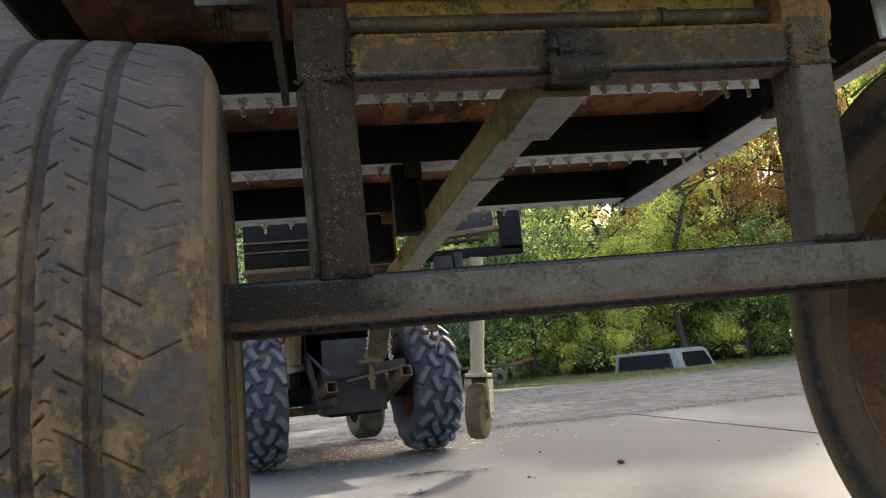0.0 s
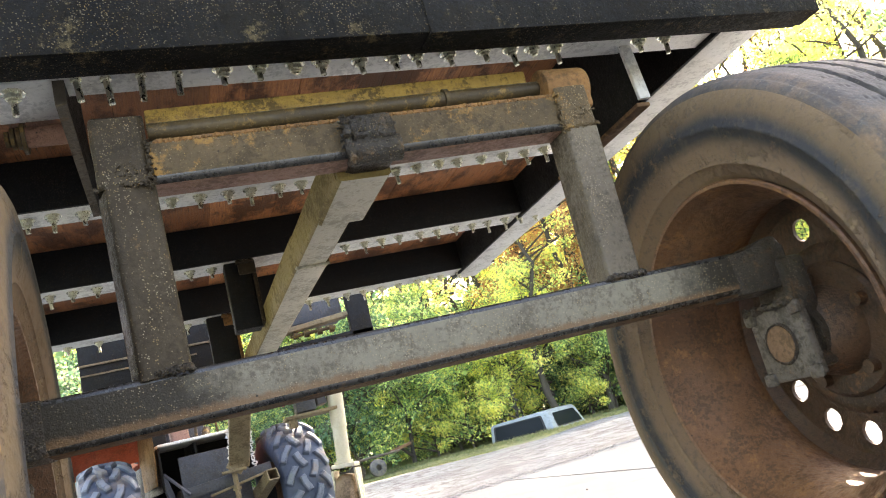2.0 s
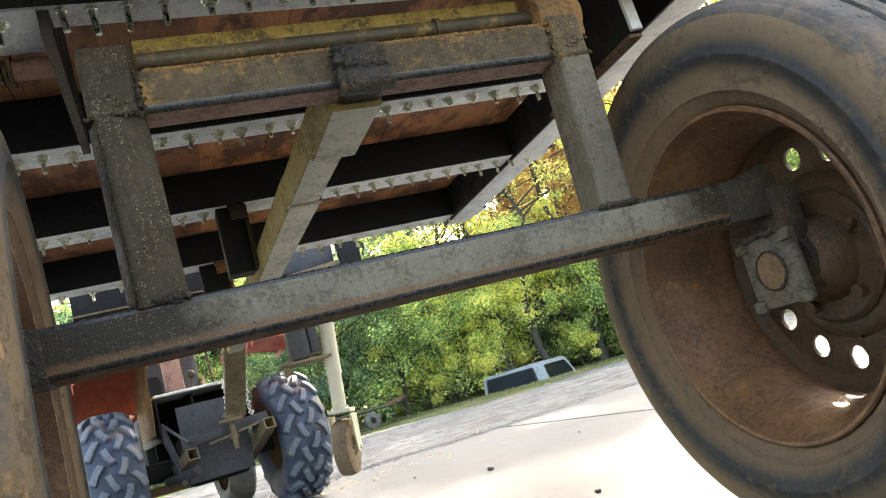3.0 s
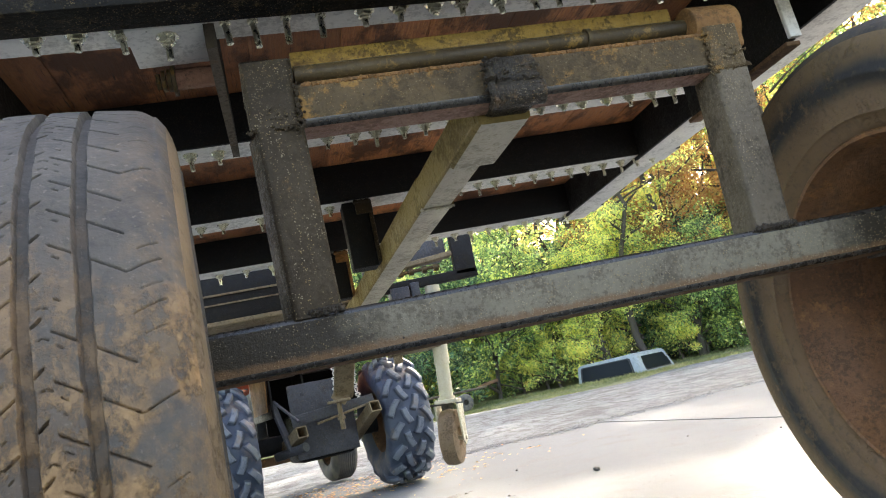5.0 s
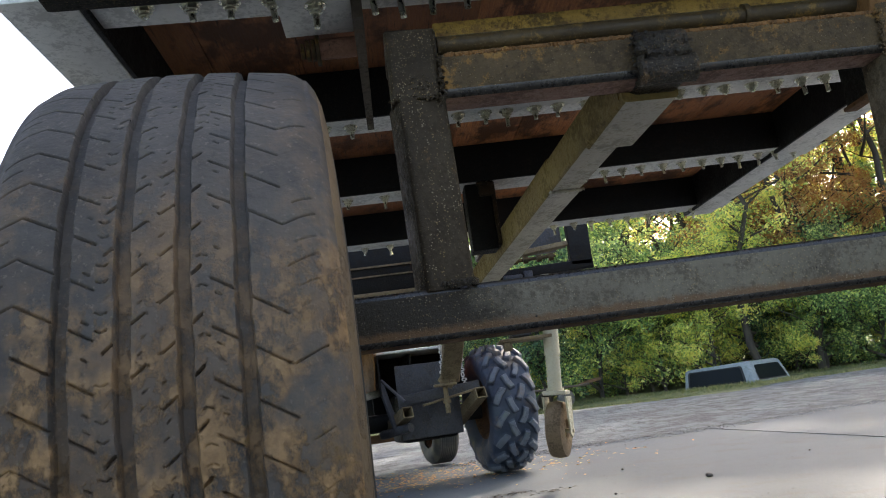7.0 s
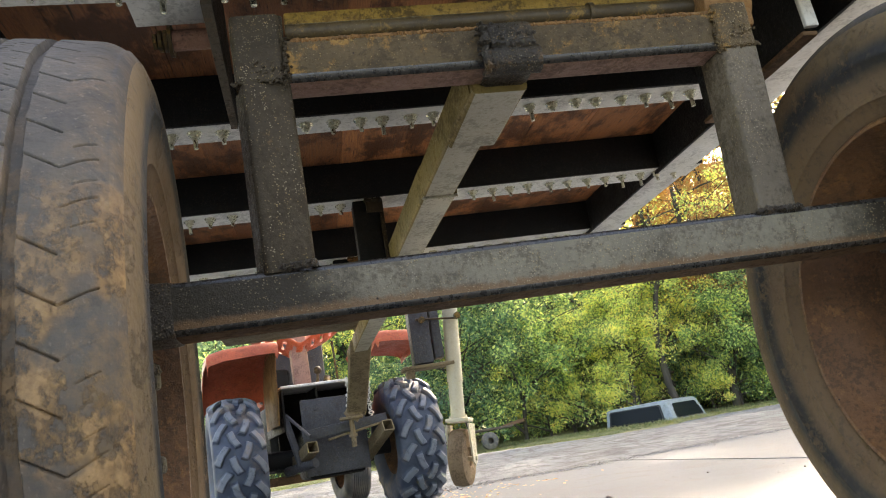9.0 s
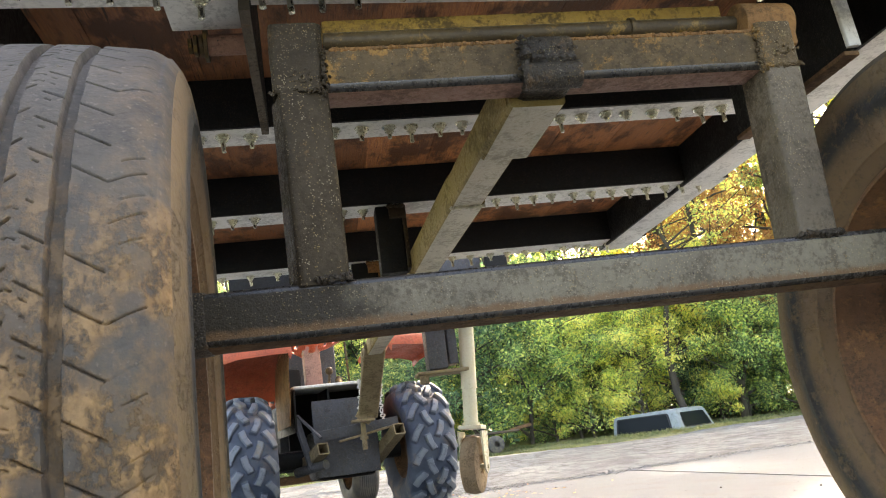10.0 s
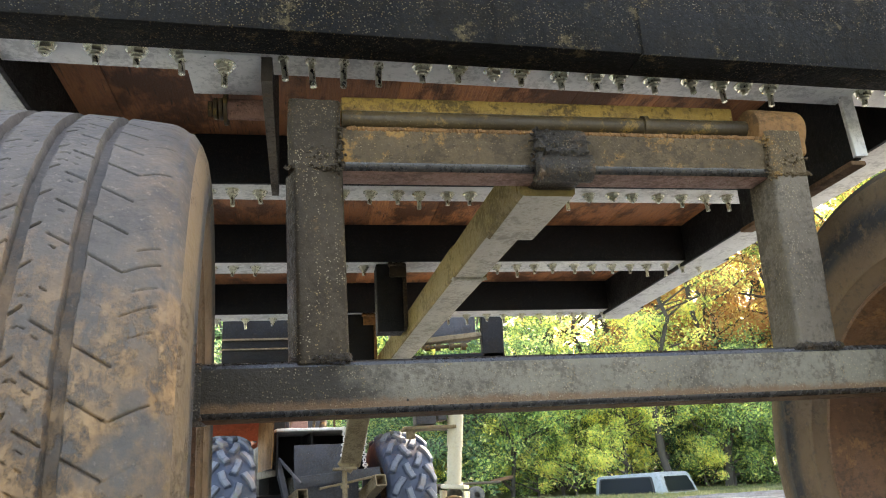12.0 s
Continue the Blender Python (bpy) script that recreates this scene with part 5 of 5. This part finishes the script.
# ---------------------------------------------------------------- low flat trailer far off
low = thing("flat_trailer", "low grey flatbed trailer parked on the grass", "trailer", (3.35, 16.2, level(3.3, 16.2)), 8)
bm = bmesh.new()
box(bm, (-3.0, -0.6, 0.38), (0.25, 0.6, 0.43), 0.015)
part("bed", bm, "plate", low)
bm = bmesh.new()
tube(bm, (0.25, 0, 0.42), (0.75, 0, 0.5), 0.07, 0.07, 0.01)
part("drawbar", bm, "rust", low)
for y in (-0.62, 0.62):
    v, f = lathe([(-0.07, 0.06), (-0.07, 0.15), (-0.05, 0.175), (0.05, 0.175), (0.07, 0.15), (0.07, 0.06), (0.07, 0.0)], 32)
    w = mesh_part("wheel", v, f, "ribtyre", low)
    w.matrix_basis = pose(-0.35, y * 1.1, 0.175, 0, 0, 90)

# ---------------------------------------------------------------- pebbles and twigs on the slab
rnd = random.Random(5)
for k, (x, y, r) in enumerate([(0.637, 1.783, 0.012), (0.507, 0.746, 0.008), (1.15, 2.1, 0.004), (0.511, 2.364, 0.005), (1.492, 3.713, 0.006), (0.85, 3.3, 0.005), (1.3, 1.7, 0.004), (0.3, 1.7, 0.005)]):
    bm = bmesh.new()
    bmesh.ops.create_icosphere(bm, subdivisions=2, radius=r)
    for v in bm.verts:
        v.co *= 1 + 0.35 * noise.noise(v.co * 70 + Vector((k, 0, 0)))
        v.co.z *= 0.75
    ob = part("pebble", bm, "charcoal")
    ob.matrix_world = pose(x, y, r * 0.6)
    tagged(ob, "small dark stone lying on the concrete", "stone", "pebbles on the slab")


# ---------------------------------------------------------------- dry leaves and bits on the slab
def litter(name, count, place, size, material, seed, label):
    """Small curled dry leaves and crumbs lying flat, in one mesh."""
    rng = random.Random(seed)
    verts, faces = [], []
    for _ in range(count):
        x, y = place(rng)
        s = size * rng.uniform(0.4, 1.3)
        a = rng.uniform(0, 6.3)
        ca, sa = math.cos(a) * s, math.sin(a) * s
        o = len(verts)
        for u, v, w in ((-1, 0, 0.1), (0, 0.45, 0.5), (1, 0, 0.15), (0, -0.45, 0.35)):
            verts.append((x + u * ca - v * sa, y + u * sa + v * ca, 0.002 + w * s * rng.uniform(0.3, 1.0)))
        faces += [(o, o + 1, o + 3), (o + 1, o + 2, o + 3)]
    ob = mesh_part(name, verts, faces, material, angle=20)
    return tagged(ob, label, "litter", kind="stuff")


def by_wheels(rng):
    return -0.35 + rng.gauss(0, 0.45), min(3.9, 3.25 + rng.gauss(0, 0.3))


def over_slab(rng):
    return rng.uniform(-0.6, 2.6), 0.6 + 3.2 * rng.random() ** 0.8


litter("leaf_litter", 1100, by_wheels, 0.014, "leaf_orange", 31, "dry yellow leaf litter blown against the tractor wheels")
def on_wet_patch(rng):
    x, y = rng.choice(((-0.03, 2.07), (0.05, 2.09), (0.15, 2.0), (-0.06, 1.62)))
    return x + rng.gauss(0, 0.035), y + rng.gauss(0, 0.02)


litter("leaf_debris", 190, on_wet_patch, 0.011, "seal", 33, "dark damp leaf scraps lying on the concrete")
litter("slab_crumbs", 420, over_slab, 0.006, "seal", 32, "dark crumbs and twig bits on the concrete")


# ---------------------------------------------------------------- loose stones and grass
def scatter_stones(name, count, place, size, material, seed, label):
    """Many small angular stones in one mesh."""
    rng = random.Random(seed)
    base = [(1, 0, 0), (-1, 0, 0), (0, 1, 0), (0, -1, 0), (0, 0, 1), (0, 0, -1)]
    tris = [(0, 2, 4), (2, 1, 4), (1, 3, 4), (3, 0, 4), (2, 0, 5), (1, 2, 5), (3, 1, 5), (0, 3, 5)]
    verts, faces = [], []
    for _ in range(count):
        x, y, z = place(rng)
        s = size * rng.uniform(0.4, 1.2) * (2.2 if rng.random() < 0.12 else 1.0)
        turn = Euler((rng.uniform(0, 6), rng.uniform(0, 6), rng.uniform(0, 6))).to_matrix()
        o = len(verts)
        for p in base:
            q = turn @ (Vector(p) * s * rng.uniform(0.6, 1.2))
            verts.append((x + q.x, y + q.y, z + q.z * 0.4))
        faces += [(a + o, b + o, c + o) for a, b, c in tris]
    ob = mesh_part(name, verts, faces, material, angle=20)
    return tagged(ob, label, "stones", kind="stuff")


def on_gravel(rng):
    x = rng.uniform(-2.5, 9)
    y = edge_y(x) + 7.5 * rng.random() ** 2.2 + 0.02
    return x, y, level(x, y) + 0.008


def on_edge(rng):
    x = rng.uniform(-1.5, 4)
    y = edge_y(x) + rng.gauss(-0.02, 0.09)
    return x, y, 0.002


scatter_stones("gravel_stones", 12000, on_gravel, 0.005, "gravel_stone", 3, "loose pale gravel stones")
scatter_stones("edge_grit", 5000, on_edge, 0.0045, "gravel_stone", 4, "fine grit spilt on the slab edge")


def grass_tufts(name, count, seed):
    rng = np.random.default_rng(seed)
    x = rng.uniform(-6, 14, count)
    y = 11.6 + 6.0 * rng.random(count) ** 1.3 + 0.6 * np.sin(x * 1.7)
    h = rng.uniform(0.02, 0.075, count) * (0.7 + 0.5 * np.sin(x * 2.3 + y))
    a = rng.uniform(0, 2 * np.pi, count)
    w = 0.006 + 0.006 * rng.random(count)
    lean = rng.normal(0, 0.035, (count, 2))
    z = np.array([level(p, q) for p, q in zip(x, y)])
    A = np.stack([x - w * np.cos(a), y - w * np.sin(a), z], 1)
    B = np.stack([x + w * np.cos(a), y + w * np.sin(a), z], 1)
    C = np.stack([x + lean[:, 0], y + lean[:, 1], z + np.abs(h)], 1)
    me = bpy.data.meshes.new(name)
    me.from_pydata(np.stack([A, B, C], 1).reshape(-1, 3).tolist(), [], np.arange(3 * count).reshape(-1, 3).tolist())
    me.materials.append(M["blade"])
    return tagged(new(name, me), "uneven yellowing grass along the gravel", "grass", kind="stuff")


grass_tufts("grass", 45000, 8)


# ---------------------------------------------------------------- trees
def leaves_mesh(name, centers, spreads, count, size, material, seed):
    rng = np.random.default_rng(seed)
    pick = rng.integers(0, len(centers), count)
    d = rng.normal(size=(count, 3))
    d /= np.linalg.norm(d, axis=1, keepdims=True)
    P = centers[pick] + d * (rng.random((count, 1)) ** 0.5) * spreads[pick][:, None] * np.array([1, 1, 0.75])
    a = rng.normal(size=(count, 3))
    a /= np.linalg.norm(a, axis=1, keepdims=True)
    b = np.cross(a, rng.normal(size=(count, 3)))
    b /= np.linalg.norm(b, axis=1, keepdims=True)
    s = size * rng.uniform(0.6, 1.35, (count, 1))
    V = np.stack([P - a * s, P + b * s * 0.55, P + a * s, P - b * s * 0.55], 1).reshape(-1, 3)
    F = np.arange(4 * count).reshape(-1, 4)
    me = bpy.data.meshes.new(name)
    me.from_pydata(V.tolist(), [], F.tolist())
    me.materials.append(M[material])
    return me


def limb(bm, p, q, r0, r1, k=7, bends=3, rnd=random):
    p, q = Vector(p), Vector(q)
    last = None
    n = bends + 1
    side = (q - p).orthogonal().normalized()
    off = (q - p).cross(side).normalized()
    for i in range(n + 1):
        f = i / n
        c = p.lerp(q, f) + (side * rnd.uniform(-1, 1) + off * rnd.uniform(-1, 1)) * (q - p).length * 0.035 * (0 < i < n)
        r = r0 + (r1 - r0) * f
        now = [bm.verts.new(c + (side * math.cos(2 * math.pi * j / k) + off * math.sin(2 * math.pi * j / k)) * r) for j in range(k)]
        if last:
            for j in range(k):
                bm.faces.new((last[j], last[(j + 1) % k], now[(j + 1) % k], now[j]))
        last = now
    bm.faces.new(last)


def tree(name, label, height, crown, count, size, material, seed, low=0.25, trunk=0.11, category="tree"):
    rnd = random.Random(seed)
    root = thing(name, label, category, group="trees behind the yard")
    bm = bmesh.new()
    top = Vector((rnd.uniform(-0.4, 0.4), rnd.uniform(-0.4, 0.4), height))
    limb(bm, (0, 0, -0.3), top * 0.92, trunk, trunk * 0.2, 9, 6, rnd)
    tips, spread = [], []
    for i in range(22):
        f = low + (0.97 - low) * (i + rnd.random()) / 22
        a = rnd.uniform(0, 2 * math.pi)
        reach = crown * (1.05 - 0.75 * abs(f - 0.5)) * rnd.uniform(0.45, 1.0)
        base = top * f * 0.92
        tip = base + Vector((math.cos(a) * reach, math.sin(a) * reach, reach * rnd.uniform(0.15, 0.7)))
        limb(bm, base, tip, trunk * (1 - f) * 0.5 + 0.012, 0.006, 5, 2, rnd)
        for q in (0.5, 0.8, 1.0):
            c = base.lerp(tip, q) + Vector([rnd.uniform(-0.3, 0.3) for _ in range(3)])
            tips.append(c)
            spread.append(rnd.uniform(0.2, 0.62) * (0.55 + crown * 0.21))
            sub = c + Vector([rnd.uniform(-0.5, 0.5) for _ in range(3)])
            limb(bm, base.lerp(tip, q), sub, 0.008, 0.003, 4, 1, rnd)
    bmesh.ops.recalc_face_normals(bm, faces=bm.faces)
    part("trunk", bm, "bark", root)
    me = leaves_mesh("crown", np.array([tuple(t) for t in tips]), np.array(spread), count, size, material, seed)
    ob = new("crown", me)
    ob.parent = root
    return root


kinds = [
    tree("tree", "slim tree with thinning yellow-green autumn leaves", 9.0, 2.2, 11000, 0.043, "leaf_yellow", 11, 0.12),
    tree("tree", "leafy green tree on the edge of the yard", 7.5, 2.4, 13000, 0.045, "leaf_green", 12, 0.06),
    tree("tree", "tree with orange-brown autumn leaves", 8.5, 2.3, 12000, 0.043, "leaf_orange", 13, 0.2),
    tree("bush", "dense green and yellow roadside bush", 3.2, 1.7, 12500, 0.035, "leaf_green", 14, 0.02, 0.05, "bush"),
    tree("bush", "yellowing bush at the edge of the wood", 3.6, 1.6, 12000, 0.035, "leaf_yellow", 15, 0.02, 0.05, "bush"),
    tree("tree", "tall bare grey tree with few leaves", 12.0, 2.0, 3000, 0.042, "leaf_orange", 16, 0.3, 0.1),
    tree("tree", "thick dark trunk with a crooked limb in the wood", 8.0, 2.6, 7000, 0.045, "leaf_yellow", 44, 0.42, 0.1),
    tree("bush", "dark green bush in the shade of the wood", 3.4, 1.8, 12500, 0.037, "leaf_dark", 17, 0.02, 0.05, "bush"),
    tree("tree", "green tree deep in the wood", 8.5, 2.5, 4200, 0.085, "leaf_green", 18, 0.06),
    tree("tree", "yellowing tree deep in the wood", 9.0, 2.4, 4200, 0.085, "leaf_yellow", 19, 0.1),
    tree("tree", "tall tree with a high thinning crown", 19.0, 3.4, 4800, 0.085, "leaf_yellow", 22, 0.45, 0.2),
    tree("bush", "dark undergrowth deep in the wood", 3.3, 1.8, 4600, 0.075, "leaf_dark", 20, 0.02, 0.05, "bush"),
]
spots = []
rnd = random.Random(21)
for i in range(17):                       # bushes along the foot of the wood, dark at one end
    x = -3.5 + 1.35 * i
    y = 18.4 + rnd.uniform(-0.5, 0.8) - 0.06 * i
    kind = rnd.choice((7, 7, 3)) if x < 4.6 else rnd.choice((3, 3, 4)) if x < 7 else rnd.choice((3, 4, 4))
    spots.append((kind, x, y, rnd.uniform(0.7, 1.2)))
for i in range(15):
    x = -4 + 1.65 * i + rnd.uniform(-0.4, 0.4)
    kind = rnd.choice((1, 1, 0, 4))
    if not 8.6 < x < 13.6:                # the orange trees stand in this gap
        spots.append((kind, x, 20.6 + rnd.uniform(-0.6, 0.6), rnd.uniform(0.75, 1.05)))
for x, y, s in ((9.5, 19.4, 0.8), (10.9, 19.0, 0.88), (12.3, 19.5, 0.82), (11.4, 21.4, 1.0), (10.1, 21.2, 0.92), (12.9, 21.6, 0.9), (16.5, 22, 0.9)):
    spots.append((2, x, y, s))
for i in range(12):
    x = -4 + 2.5 * i
    spots.append((rnd.choice((9, 9, 8, 5)), x + rnd.uniform(-0.6, 0.6), 24 + rnd.uniform(-0.8, 0.8), rnd.uniform(0.85, 1.2)))
for i in range(9):
    spots.append((rnd.choice((5, 5, 9)), 6 + 2.6 * i + rnd.uniform(-0.8, 0.8), 27 + rnd.uniform(-1, 1), rnd.uniform(0.9, 1.15)))
for x, y, s in ((14.5, 19.5, 1.05), (17.5, 20.5, 1.1), (12.9, 18.9, 1.2), (13.6, 17.2, 1.1), (9.8, 17.6, 1.0)):
    spots.append((5, x, y, s))
for x, y, s in ((16.5, 19.0, 1.2), (18.5, 20.0, 1.35), (20.5, 18.5, 1.35), (22.5, 20.0, 1.4)):
    spots.append((1, x, y, s))
for k, x, y, s in ((0, 17.2, 21.0, 1.35), (5, 18.6, 19.2, 1.2), (0, 20.0, 21.0, 1.45), (5, 21.2, 19.6, 1.25), (0, 23.0, 20.5, 1.45)):
    spots.append((k, x, y, s))
for i in range(14):                       # unseen woods added at the sides to close off the open sky
    a = radians(62 + 60 * i / 6 if i < 7 else 240 + 80 * (i - 7) / 6)
    d = 17 + rnd.uniform(-2, 2)
    spots.append((rnd.choice((8, 8, 9)), d * math.sin(a), d * math.cos(a), rnd.uniform(1.0, 1.4)))
for i in range(13):
    spots.append((rnd.choice((8, 8, 9)), -8 + 3.1 * i + rnd.uniform(-0.8, 0.8), 31 + rnd.uniform(-1.5, 1.5), rnd.uniform(1.15, 1.5)))
for i in range(16):                       # undergrowth deeper in the wood
    spots.append((11, -4 + 1.7 * i, 22.4 + rnd.uniform(-0.5, 0.5), rnd.uniform(1.15, 1.5)))
for i in range(12):
    spots.append((11, -5 + 2.6 * i, 28.5 + rnd.uniform(-0.5, 0.5), rnd.uniform(1.6, 2.0)))
for x, y, s in ((9.2, 20.2, 0.95), (11.9, 20.3, 0.9), (12.6, 22.6, 1.0), (9.9, 23.4, 0.95), (14.6, 21.6, 1.0), (13.8, 25.0, 1.1), (7.2, 21.8, 0.9), (16.6, 24.0, 1.05), (5.2, 23.5, 0.95), (19.0, 23.0, 1.0), (21.5, 25.5, 1.05), (24.5, 24.0, 1.0), (27.5, 25.0, 1.1), (20.0, 16.0, 0.85), (24.0, 18.5, 0.95), (28.5, 21.0, 1.0), (32.0, 25.5, 1.05), (26.0, 15.5, 0.9)):
    spots.append((10, x, y, s))           # tall crowns that dapple the yard
for x, y, s in ((9.0, 19.3, 1.0), (10.1, 19.3, 0.8), (10.5, 20.4, 0.9), (10.2, 19.8, 1.1), (11.4, 18.9, 0.9), (12.9, 19.4, 1.0), (8.0, 19.0, 0.9)):
    spots.append((7, x, y, s))
spots.append((6, 8.35, 17.3, 1.0))
for x, y, s in ((6.1, 17.9, 0.8), (7.1, 18.1, 0.9), (5.2, 18.3, 0.75), (9.6, 18.0, 0.75)):
    spots.append((4, x, y, s))
used = set()
for kind, x, y, s in spots:
    m = pose(x, y, level(x, y), 0, 0, rnd.uniform(0, 360))
    if kind not in used:
        used.add(kind)
        kinds[kind].matrix_basis = m @ Matrix.Scale(s, 4)
    else:
        ob = copy_thing(kinds[kind], m)
        ob.scale = (s, s, s)
